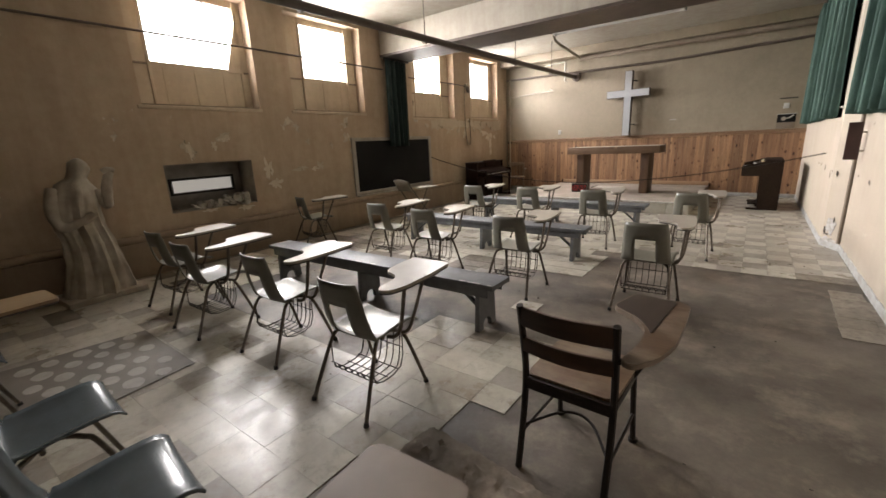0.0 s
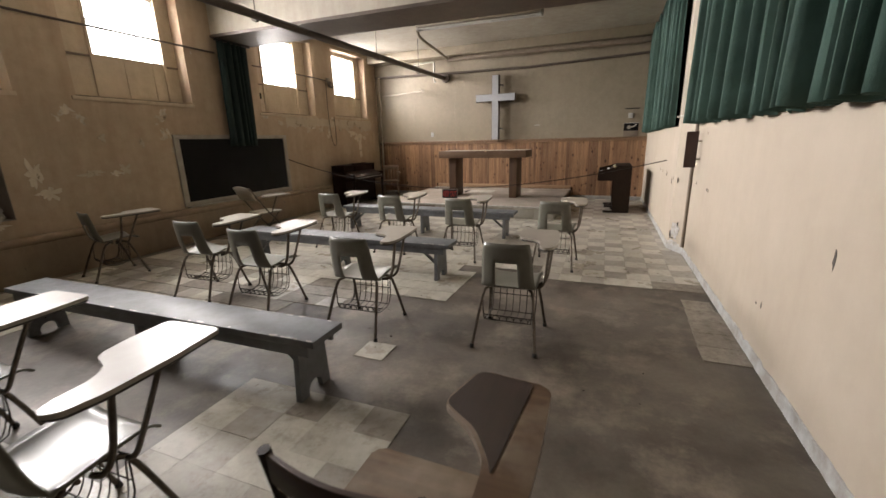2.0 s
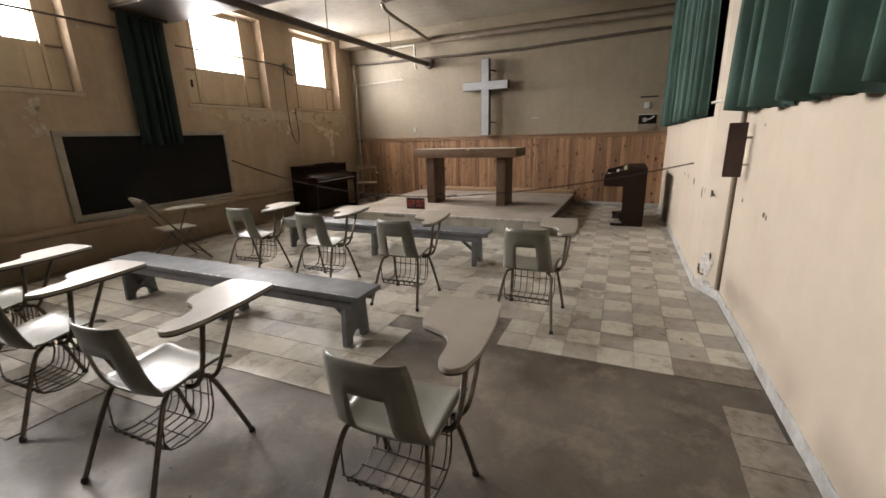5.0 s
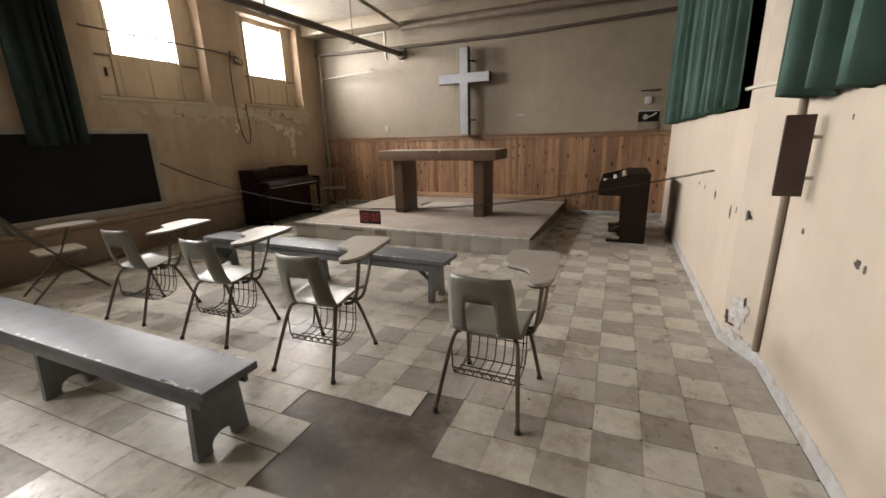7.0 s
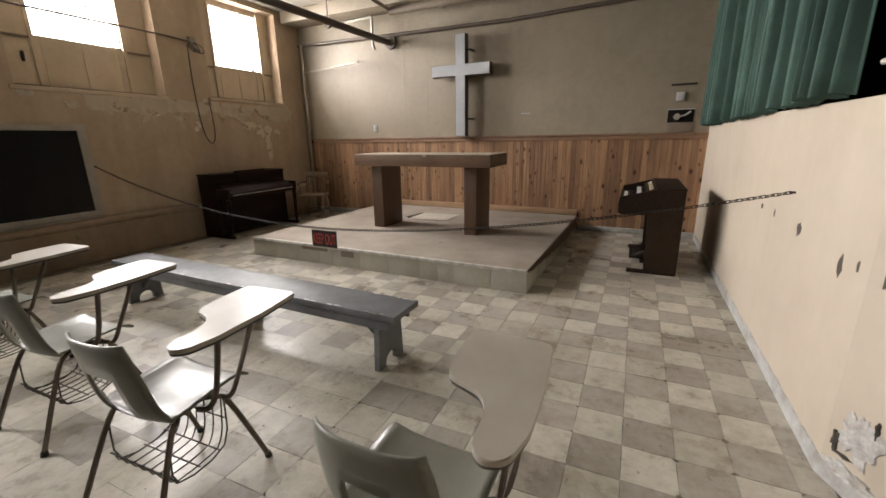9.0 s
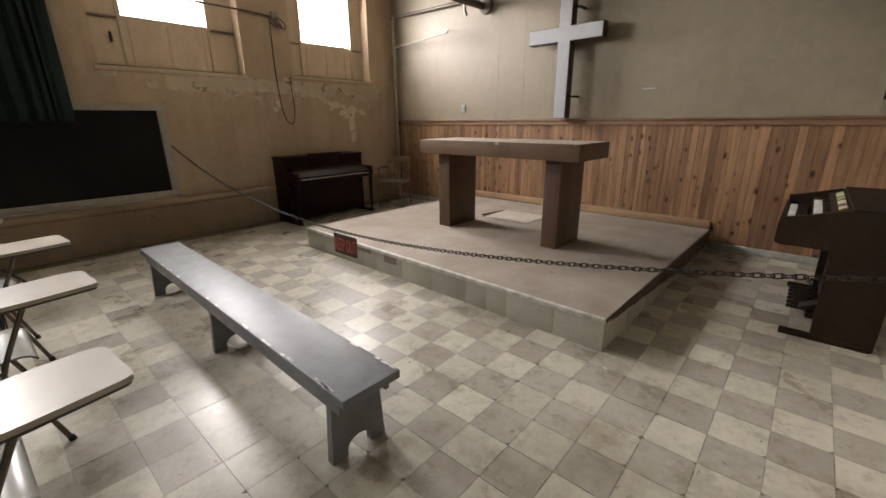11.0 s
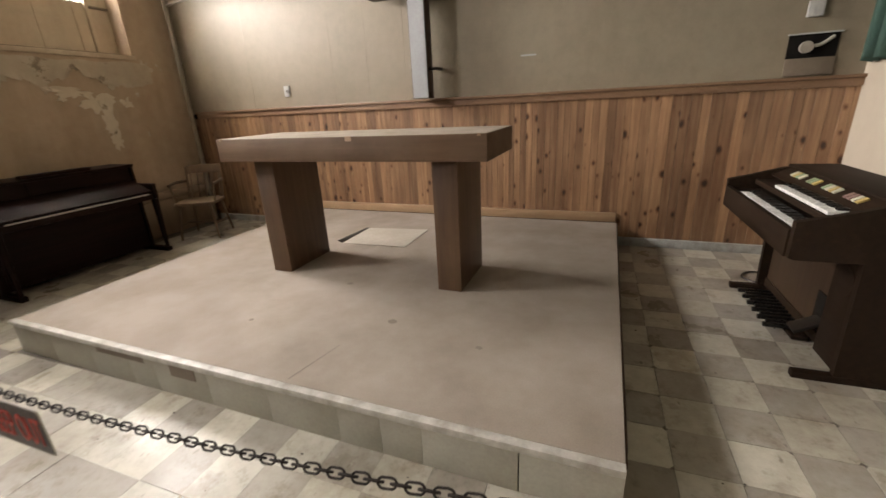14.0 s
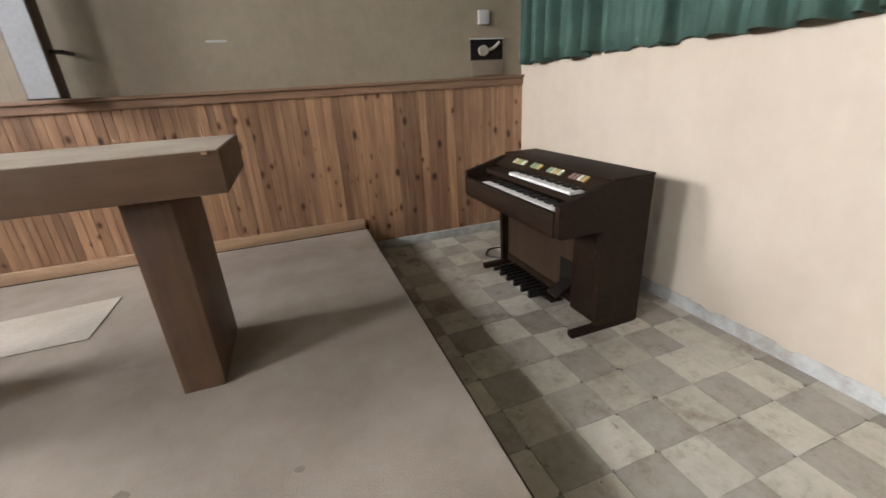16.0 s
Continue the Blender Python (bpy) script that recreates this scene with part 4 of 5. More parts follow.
while y < Y1 - 0.2:
    e = min(y + 0.395, Y1 - 0.06)
    for xx in (PX1 - 0.05, PX0):
        part("block", boxes((xx + rng.uniform(0, 0.005), xx + 0.05, y, e - 0.005, 0.004, PZ - 0.03), bevel=0.006), M_BLOCK, stage)
    y += 0.395
bm = bmesh.new()
torn = []
for k in range(61):
    u = k / 60
    y = PY0 + 0.10 + (Y1 - 0.07 - PY0 - 0.10) * u
    low = PZ - 0.045 - 0.13 * min(1.0, u * 1.6) + 0.022 * noise.noise(Vector((y * 7, 2, 0))) + 0.012 * noise.noise(Vector((y * 23, 5, 0)))
    torn.append([bm.verts.new((x, y, z)) for x, z in ((PX1 + 0.0062, PZ - 0.007), (PX1 + 0.0095, PZ - 0.012), (PX1 + 0.0085, max(low, 0.012) + 0.004), (PX1 + 0.0062, max(low, 0.012)))])
for a, b in zip(torn, torn[1:]):
    for k in range(4):
        bm.faces.new((a[k], a[(k + 1) % 4], b[(k + 1) % 4], b[k]))
part("torn_side_panel", bm, M_OLDDARK, stage, "torn dark brown facing strip")
for cx, cy, s in ((-2.05, 9.32, 0.028), (-2.6, 9.72, 0.022), (-1.5, 9.2, 0.018), (-2.9, 9.1, 0.016)):
    part("carpet_stain", slab(bmesh.new(), [(cx + s * rng.uniform(0.7, 1.2) * math.cos(2 * math.pi * k / 10), cy + s * rng.uniform(0.6, 1.0) * math.sin(2 * math.pi * k / 10)) for k in range(10)], PZ, PZ + 0.0012), M_CARDBROWN, stage)
part("carpet_seam", slab(bmesh.new(), [(-2.28, 8.70), (-2.272, 8.70), (-2.205, 9.02), (-2.208, 9.02)], PZ, PZ + 0.001), M_CARDBROWN, stage)
part("chipped_patch", boxes((-3.02, -2.84, PY0 - 0.002, PY0 + 0.004, 0.13, PZ - 0.034)), M_CARDBROWN, stage)
part("chipped_patch", boxes((-3.62, -3.22, PY0 - 0.002, PY0 + 0.004, 0.165, PZ - 0.034)), M_CARDBROWN, stage)

altar = thing("altar_table", "walnut veneered altar table with two slab legs, chipped", "altar")
part("tabletop", boxes((-3.545, -1.575, 9.69, 10.34, 1.095, 1.247), bevel=0.006), M_ALTAR, altar)
# dust and the daylight on the top are both in this paler colour
part("dusty_lit_top", boxes((-3.537, -1.583, 9.698, 10.332, 1.2465, 1.2485)), M_ALTARTOP, altar, "dust-grey top surface, lightened for the daylight on it")
for xa in (-3.345, -1.955):
    part("leg", boxes((xa, xa + 0.165, 9.795, 10.29, PZ, 1.094), bevel=0.004), M_ALTARLEG, altar)
for xx, s in ((-2.45, 0.022), (-3.5, 0.010), (-1.62, 0.010)):
    bm = slab(bmesh.new(), [(xx - s, 9.685), (xx + s, 9.685), (xx + s * 0.3, 9.705), (xx - s * 0.4, 9.702)], 1.249 - s * 1.3, 1.2492)
    part("veneer_chip", bm, M_PINEBASE, altar, "pale chipped veneer edge")
sheet = thing("cardboard_sheet", "pale cardboard sheet with a curled dark edge on the platform", "cardboard")
CARD = [(-3.19, 10.50), (-3.19, 10.99), (-2.56, 11.06), (-2.56, 10.52)]
part("sheet", slab(bmesh.new(), CARD, PZ + 0.001, PZ + 0.006), M_CARDPALE, sheet)
a, b = Vector((*CARD[0], PZ)), Vector((*CARD[1], PZ))
bm = bmesh.new()
g = [[bm.verts.new(a.lerp(b, i / 6) + Vector((-0.012 * j, -0.008 * j * (1 - i / 7), 0.006 + 0.009 * j * (1 - i / 6.5)))) for i in range(7)] for j in range(4)]
for p, q in zip(g, g[1:]):
    for i in range(6):
        bm.faces.new((p[i], p[i + 1], q[i + 1], q[i]))
flap = part("curled_edge", bm, M_CHIP, sheet)
flap.modifiers.new("thickness", "SOLIDIFY").thickness = 0.002

# ---- benches ----
def bench(at, length, width, h, label):
    b = thing("bench", label, "bench", "benches between the chair rows", at=at)
    x0, x1, y0, y1 = -length / 2, length / 2, -width / 2, width / 2
    ym, w = (y0 + y1) / 2, y1 - y0
    part("plank", boxes((x0, x1, y0, y1, h - 0.042, h), bevel=0.006), M_BENCH, b)
    for yy in (y0 + 0.018, y1 - 0.04):
        part("apron", boxes((x0 + 0.06, x1 - 0.06, yy, yy + 0.022, h - 0.115, h - 0.043), bevel=0.003), M_BENCH, b)
    for xl in (x0 + 0.13, (x0 + x1) / 2 - 0.02, x1 - 0.17):
        # a board leg that widens to the floor, with an arch cut from its foot
        prof = [(-w * 0.43, h - 0.043), (-w * 0.43, h - 0.12), (-w * 0.49, 0.0), (-w * 0.22, 0.0)]
        prof += [(-w * 0.22 * math.cos(math.pi * k / 8), 0.03 + 0.055 * math.sin(math.pi * k / 8)) for k in range(9)]
        prof += [(w * 0.22, 0.0), (w * 0.49, 0.0), (w * 0.43, h - 0.12), (w * 0.43, h - 0.043)]
        bm = slab(bmesh.new(), prof[::-1], 0.0, 0.038)
        bmesh.ops.transform(bm, matrix=Matrix(((0, 0, 1, xl), (1, 0, 0, ym), (0, 1, 0, 0.004), (0, 0, 0, 1))), verts=bm.verts)
        part("leg", bm, M_BENCH, b)
    for xa, s in ((x0 + 0.168, 1), (x1 - 0.17, -1)):
        bm = boxes((-0.012, 0.012, ym - 0.018, ym + 0.018, 0.0, 0.34))
        bmesh.ops.transform(bm, matrix=pose(xa, 0, 0.13, 0, 50 * s, 0), verts=bm.verts)
        part("brace", bm, M_BENCH, b)
    rng = random.Random(int(length * 100))
    for k in range(30):
        xx, yy, s = rng.uniform(x0 + 0.05, x1 - 0.04) if k % 3 else x1 - rng.uniform(0.03, 0.3), rng.choice((y0 + 0.008, y1 - 0.010, y0 + 0.014, y0 + 0.009)), rng.uniform(0.006, 0.034)
        out = [(xx + math.cos(a) * s * rng.uniform(0.7, 1.4), yy + math.sin(a) * rng.uniform(0.004, 0.009)) for a in [2 * math.pi * i / 8 for i in range(8)]]
        part("paint_chip", slab(bmesh.new(), out, h - 0.002, h + 0.0008), M_EDGE, b)
    return b


bench(pose(-3.0, 2.71, 0, 0, 0, 0.5), 3.02, 0.285, 0.42, "long grey-painted wooden bench with board legs, scuffed")
bench(pose(-2.985, 5.01, 0, 0, 0, -0.8), 2.92, 0.30, 0.415, "long grey-painted wooden bench with arched board legs")
bench(pose(-2.79, 7.135, 0, 0, 0, -1.3), 3.06, 0.30, 0.41, "long grey-painted wooden bench with chipped edges")


# ---- tablet-arm chairs ----
def shell_mesh(mat):
    """A moulded seat and back in one sheet, scooped, with an oblong hole low in the back."""
    prof = bent([(0.245, 0.425), (0.20, 0.452), (0.06, 0.445), (-0.07, 0.43), (-0.135, 0.452), (-0.168, 0.52), (-0.193, 0.645), (-0.216, 0.788)], 3)
    nv, nu = len(prof) - 1, 14
    bm = bmesh.new()
    g = []
    for j, p in enumerate(prof):
        v = j / nv
        half = 0.205 if v < 0.45 else 0.205 - 0.035 * (v - 0.45) / 0.55
        if v > 0.9:
            half -= 0.012 * (v - 0.9) / 0.1
        row = []
        for i in range(nu + 1):
            u = 2 * i / nu - 1
            c = abs(u) ** 3
            lift = 0.022 * c if v < 0.5 else 0.0
            fwd = 0.055 * c * min(1.0, max(0.0, (v - 0.42) / 0.2)) * (1.0 - 0.35 * v)
            row.append(bm.verts.new((u * half, p.x + fwd, p.y + lift)))
        g.append(row)
    for j in range(nv):
        for i in range(nu):
            zc = (prof[j].y + prof[j + 1].y) / 2
            y = (prof[j].x + prof[j + 1].x) / 2
            if y < -0.128 and 0.455 < zc < 0.635 and 4 <= i < nu - 4:
                continue
            bm.faces.new((g[j][i], g[j][i + 1], g[j + 1][i + 1], g[j + 1][i]))
    return bm


TABLET = [(0.305, -0.075), (0.327, 0.04), (0.315, 0.27), (0.28, 0.51), (-0.01, 0.495), (0.0, 0.32), (0.03, 0.185), (0.155, 0.14), (0.195, 0.075), (0.21, -0.065), (0.25, -0.10)]


def tablet_bm(z, t=0.018):
    out = rounded(TABLET, 0.032, 4)
    return slab(bmesh.new(), out, z, z + t, 0.003)


def tablet_chair(at, shell, top, label, group="tablet-arm chairs in rows", tablet=True):
    c = thing("tablet_arm_chair", label, "chair", group, at=at)
    s = part("seat_shell", shell_mesh(shell), shell, c)
    mod = s.modifiers.new("thickness", "SOLIDIFY")
    mod.thickness, mod.offset = 0.009, 0
    for sx in (-1, 1):
        part("rear_leg", tube(bmesh.new(), bent([(sx * 0.10, 0.0, 0.418), (sx * 0.155, -0.06, 0.412), (sx * 0.185, -0.115, 0.36), (sx * 0.228, -0.26, 0.015)], 5), 0.0115, 8), M_STEEL, c)
        part("front_leg", tube(bmesh.new(), bent([(sx * 0.10, 0.04, 0.418), (sx * 0.16, 0.10, 0.412), (sx * 0.19, 0.145, 0.36), (sx * 0.232, 0.262, 0.015)], 5), 0.0115, 8), M_STEEL, c)
        for sy in (-0.263, 0.266):
            part("foot_cap", tube(bmesh.new(), [(sx * 0.23, sy, 0.0), (sx * 0.229, sy * 0.985, 0.025)], 0.0165, 10, 0.85), M_FOOT, c)
    part("cross_tube", tube(bmesh.new(), [(-0.17, -0.02, 0.417), (0.17, -0.02, 0.417)], 0.0105, 8), M_STEEL, c)
    # book rack of bent wire under the seat
    wires = []
    for k in range(7):
        x = -0.16 + 0.053 * k
        wires.append(tube(bmesh.new(), bent([(x, 0.13, 0.40), (x, 0.115, 0.26), (x, 0.09, 0.19), (x, 0.05, 0.168), (x, -0.10, 0.165), (x, -0.135, 0.20), (x + 0.026, -0.14, 0.225), (x + 0.052, -0.135, 0.2)], 2), 0.0032, 5))
    for y, z in ((0.12, 0.30), (0.07, 0.176), (-0.02, 0.166), (-0.11, 0.17), (-0.142, 0.222)):
        wires.append(tube(bmesh.new(), [(-0.175, y, z), (0.175, y, z)], 0.0036, 5))
    for sx in (-1, 1):
        wires.append(tube(bmesh.new(), bent([(sx * 0.175, 0.13, 0.40), (sx * 0.175, 0.10, 0.18), (sx * 0.175, -0.11, 0.17), (sx * 0.185, -0.12, 0.34)], 3), 0.0038, 5))
    if not tablet:
        return c
    rack = part("book_rack", tube(bmesh.new(), [(-0.178, 0.13, 0.402), (0.178, 0.13, 0.402)], 0.0042, 6), M_WIRE, c)
    for w in wires:
        part("rack_wire", w, M_WIRE, rack)
    part("tablet", tablet_bm(0.732), top, c)
    out = rounded(TABLET, 0.032, 4)
    part("tablet_underside", slab(bmesh.new(), [(0.17 + (x - 0.17) * 0.985, 0.15 + (y - 0.15) * 0.985) for x, y in out], 0.722, 0.7315), M_TABEDGE, c)
    part("arm_post", tube(bmesh.new(), bent([(0.17, 0.02, 0.41), (0.225, 0.03, 0.425), (0.245, 0.06, 0.50), (0.262, 0.09, 0.722)], 4), 0.012, 8), M_STEEL, c)
    part("arm_post", tube(bmesh.new(), bent([(0.19, 0.12, 0.40), (0.235, 0.13, 0.43), (0.258, 0.16, 0.52), (0.27, 0.25, 0.722)], 4), 0.0105, 8), M_STEEL, c)
    return c


L1 = "olive-grey plastic school chair with beige tablet arm and wire book rack"
first = tablet_chair(pose(-1.776, 1.54, 0.004, 0, 0, 0), M_SHELL, M_TABLET, L1)
for x, y, r in ((-2.775, 1.617, 0), (-3.757, 1.525, 1), (-4.60, 1.62, 3),
                (-5.50, 3.93, -14), (-3.80, 3.845, 2), (-2.92, 3.69, 1), (-1.83, 3.66, 1), (-0.643, 3.819, 0),
                (-3.713, 5.994, 3), (-2.715, 5.96, 1), (-1.705, 5.864, 2), (-0.531, 5.841, -2)):
    copy_thing(first, pose(x, y, 0.004, 0, 0, r))

# chairs beside the start of the walk
tablet_chair(pose(-0.70, 0.12, 0.004, 0, 0, 0), M_SHELL, M_TABBROWN, "olive-grey plastic school chair with a brown tablet arm", "brown tablet chair")
L2 = "blue-grey plastic school chair on bent steel legs"
blue = tablet_chair(pose(-2.22, 0.16, 0.004, 0, 0, -3), M_SHELLBLUE, M_TABLET, L2, "blue-grey chairs", False)
copy_thing(blue, pose(-1.52, 0.17, 0.004, 0, 0, -6))
tablet_chair(pose(-3.33, -0.06, 0.004, 0, 0, 0), M_SHELLBLUE, M_YELLOW, "blue-grey plastic chair with a yellow birch tablet arm", "yellow tablet chair")


def folding_chair(at):
    c = thing("folding_tablet_chair", "beige metal folding chair with a small tablet arm", "chair", at=at)
    part("seat", slab(bmesh.new(), rounded([(-0.2, -0.17), (0.2, -0.17), (0.2, 0.2), (-0.2, 0.2)], 0.05), 0.43, 0.452, 0.004), M_PIPE, c)
    bm = bmesh.new()
    g = [[bm.verts.new((-0.2 + 0.4 * i / 8, -0.25 - 0.03 * math.sin(math.pi * i / 8) - 0.1 * j, 0.66 + 0.19 * j + (0.0 if j == 0 else 0.03 * math.sin(math.pi * i / 8)))) for i in range(9)] for j in (0, 1)]
    for i in range(8):
        bm.faces.new((g[0][i], g[0][i + 1], g[1][i + 1], g[1][i]))
    bk = part("backrest", bm, M_PIPE, c)
    bk.modifiers.new("thickness", "SOLIDIFY").thickness = 0.012
    for sx in (-1, 1):
        part("front_leg", tube(bmesh.new(), [(sx * 0.21, 0.30, 0.0), (sx * 0.21, -0.1, 0.50), (sx * 0.205, -0.35, 0.85)], 0.012, 8), M_STEEL, c)
        part("rear_leg", tube(bmesh.new(), [(sx * 0.19, -0.30, 0.0), (sx * 0.19, 0.12, 0.43)], 0.011, 8), M_STEEL, c)
    part("stretcher", tube(bmesh.new(), [(-0.19, -0.22, 0.09), (0.19, -0.22, 0.09)], 0.008, 6), M_STEEL, c)
    part("stretcher", tube(bmesh.new(), [(-0.21, 0.22, 0.10), (0.21, 0.22, 0.10)], 0.008, 6), M_STEEL, c)
    part("tablet", slab(bmesh.new(), rounded([(0.06, 0.02), (0.2, -0.16), (0.33, -0.14), (0.33, 0.3), (0.08, 0.3)], 0.05), 0.70, 0.716, 0.003), M_TABLET, c)
    part("arm_post", tube(bmesh.new(), [(0.215, -0.02, 0.44), (0.25, 0.08, 0.70)], 0.010, 8), M_STEEL, c)
    return c


folding_chair(pose(-5.12, 6.02, 0.004, 0, 0, -12))

# ---- old wooden tablet chair ----
W = thing("wooden_tablet_chair", "old oak school chair with iron legs and curved tablet arm", "chair", at=pose(-0.527, 1.735, 0.0, 0, 0, -2) @ Matrix.Diagonal((0.95, 1.0, 1.02, 1.0)))
for sx in (-1, 1):
    part("back_post", tube(bmesh.new(), bent([(sx * 0.205, -0.255, 0.0), (sx * 0.205, -0.205, 0.25), (sx * 0.205, -0.185, 0.45), (sx * 0.208, -0.205, 0.62), (sx * 0.212, -0.235, 0.795)], 4), 0.0165, 8), M_IRON, W)
    part("front_leg", tube(bmesh.new(), bent([(sx * 0.20, 0.225, 0.0), (sx * 0.195, 0.20, 0.2), (sx * 0.19, 0.185, 0.42)], 4), 0.0145, 8), M_IRON, W)
    part("foot", tube(bmesh.new(), [(sx * 0.20, 0.225, 0.0), (sx * 0.20, 0.227, 0.018)], 0.024, 10), M_IRON, W)
    part("side_rail", boxes((sx * 0.2 - 0.011, sx * 0.2 + 0.011, -0.19, 0.19, 0.39, 0.43), bevel=0.004), M_IRON, W)
    part("side_stretcher", tube(bmesh.new(), [(sx * 0.205, -0.225, 0.17), (sx * 0.197, 0.2, 0.17)], 0.008, 6), M_IRON, W)
part("back_rail", boxes((-0.2, 0.2, -0.2, -0.178, 0.385, 0.44), bevel=0.004), M_IRON, W)
part("seat", slab(bmesh.new(), rounded([(-0.205, -0.18), (0.205, -0.18), (0.215, 0.22), (-0.215, 0.22)], 0.04), 0.432, 0.452, 0.006), M_OLDWOOD, W)


def curved_slat(z0, z1, lean):
    bm = bmesh.new()
    rows = []
    for z in (z0, z0 + 0.006, z1 - 0.006, z1):
        inset = 0.003 if z in (z0, z1) else 0.0
        rows.append([[(-0.205 + 0.41 * i / 10, -0.2 - 0.03 * math.sin(math.pi * i / 10) - lean * (z - 0.45) + s * (0.009 - inset), z) for i in range(11)] for s in (-1, 1)])
    vs = [[[bm.verts.new(p) for p in side] for side in r] for r in rows]
    for a, b in zip(vs, vs[1:]):
        for s in (0, 1):
            for i in range(10):
                bm.faces.new((a[s][i], a[s][i + 1], b[s][i + 1], b[s][i]))
        for i in (0, 10):
            bm.faces.new((a[0][i], a[1][i], b[1][i], b[0][i]))
    for r in (vs[0], vs[-1]):
        for i in range(10):
            bm.faces.new((r[0][i], r[0][i + 1], r[1][i + 1], r[1][i]))
    return bm


part("back_slat", curved_slat(0.70, 0.79, 0.1), M_OLDDARK, W)
part("back_slat", curved_slat(0.575, 0.645, 0.06), M_OLDDARK, W)
arm = rounded([(0.378, 0.395), (0.115, 0.415), (0.062, 0.20), (0.19, 0.115), (0.262, 0.015), (0.272, -0.12), (0.245, -0.30), (0.295, -0.315), (0.36, -0.215), (0.395, -0.055), (0.392, 0.135)], 0.045, 4)
part("tablet", slab(bmesh.new(), arm, 0.680, 0.701, 0.004), M_OLDWOOD, W)
part("tablet_top", slab(bmesh.new(), rounded([(0.318, 0.393), (0.123, 0.407), (0.072, 0.205), (0.198, 0.125), (0.270, 0.025), (0.29, -0.025)], 0.03), 0.7012, 0.7035), M_WRITING, W, "dark worn writing surface")
part("arm_post", tube(bmesh.new(), bent([(0.2, 0.12, 0.41), (0.245, 0.10, 0.5), (0.262, 0.09, 0.60), (0.262, 0.09, 0.679)], 4), 0.013, 8), M_IRON, W)
part("arm_post", tube(bmesh.new(), [(0.21, -0.21, 0.64), (0.285, -0.215, 0.679)], 0.012, 8), M_IRON, W)
part("ring_brace", tube(bmesh.new(), bent([(-0.2, -0.21, 0.20), (-0.09, -0.07, 0.22), (0.0, -0.03, 0.225), (0.09, -0.07, 0.22), (0.2, -0.21, 0.20)], 5), 0.007, 6), M_IRON, W)

# ---- statue ----
bm = bmesh.new()
# heights with the reach of the robe to either side and its depth: a wide hem, a cloak over bent arms, a bowed head
prof = [(0.05, -0.33, 0.33, 0.25), (0.12, -0.31, 0.32, 0.24), (0.28, -0.26, 0.285, 0.22), (0.42, -0.22, 0.26, 0.20), (0.60, -0.21, 0.225, 0.19), (0.70, -0.215, 0.19, 0.19), (0.80, -0.25, 0.17, 0.20),
        (0.92, -0.25, 0.17, 0.20), (1.06, -0.23, 0.175, 0.19), (1.17, -0.20, 0.18, 0.18), (1.25, -0.16, 0.14, 0.15), (1.30, -0.07, 0.115, 0.11), (1.34, -0.045, 0.135, 0.105), (1.40, -0.03, 0.155, 0.115),
        (1.46, -0.005, 0.14, 0.10), (1.495, 0.03, 0.105, 0.06), (1.51, 0.055, 0.075, 0.02)]
rings = []
for z, left, right, deep in prof:
    ring = []
    for k in range(48):
        a = 2 * math.pi * k / 48
        robe = max(0.0, 1 - z / 1.22)
        fold = (0.030 * math.sin(8 * a + 2.6 * z) + 0.018 * math.sin(15 * a - 3 * z)) * min(1.0, robe * 2.2)
        drape = 0.024 * math.sin(17 * z + 3 * math.sin(a) + 1.2) * (0.62 < z < 1.24)
        f = 1 + 0.08 * noise.noise(Vector((math.cos(a) * 1.7, math.sin(a) * 1.7, z * 4)))
        cy, ry = (left + right) / 2, (right - left) / 2
        ring.append(bm.verts.new(((deep * f + fold + drape) * math.cos(a) + (0.03 if z > 1.28 else 0.0), cy + (ry * f + fold * 0.4) * math.sin(a), z)))
    rings.append(ring)
for a, b in zip(rings, rings[1:]):
    for k in range(48):
        bm.faces.new((a[k], a[(k + 1) % 48], b[(k + 1) % 48], b[k]))
bm.faces.new(rings[-1])
bm.faces.new(rings[0][::-1])
# one arm hangs bent under the cloak, the other lifts a hand beside the face
tube(bm, bent([(0.03, -0.19, 1.20), (0.10, -0.25, 1.02), (0.13, -0.22, 0.83), (0.20, -0.06, 0.86), (0.21, 0.05, 0.93)], 5), 0.062, 12, 0.62)
tube(bm, bent([(0.06, 0.15, 1.15), (0.15, 0.20, 1.00), (0.18, 0.21, 1.12), (0.16, 0.25, 1.27), (0.15, 0.29, 1.34)], 5), 0.055, 12, 0.7)
tube(bm, bent([(0.15, 0.22, 1.345), (0.16, 0.27, 1.372), (0.15, 0.325, 1.365)], 4), 0.034, 10, 0.8)
bmesh.ops.subdivide_edges(bm, edges=bm.edges, cuts=1, use_grid_fill=True, smooth=0.6)
for v in bm.verts:
    v.co += noise.noise_vector(v.co * 9) * 0.010
box(bm, -0.27, 0.27, -0.36, 0.36, -0.001, 0.06, 0.012)
st = solid("plaster_statue", bm, M_STATUE, "grimy pale plaster statue of a robed figure against the wall", "statue")
st.matrix_world = pose(-5.74, 1.20, 0.006, 0, 0, 3)

# ---- piano and armchair ----
P = thing("upright_piano", "dark mahogany upright piano with a closed key lid", "piano")
px, py0, py1 = X0 + 0.19, 9.19, 10.55
part("case", boxes((px, px + 0.34, py0 + 0.03, py1 - 0.03, 0.05, 0.938), bevel=0.006), M_PIANO, P)
part("lid", boxes((px - 0.01, px + 0.37, py0 - 0.01, py1 + 0.01, 0.939, 0.965), bevel=0.006), M_PIANO, P)
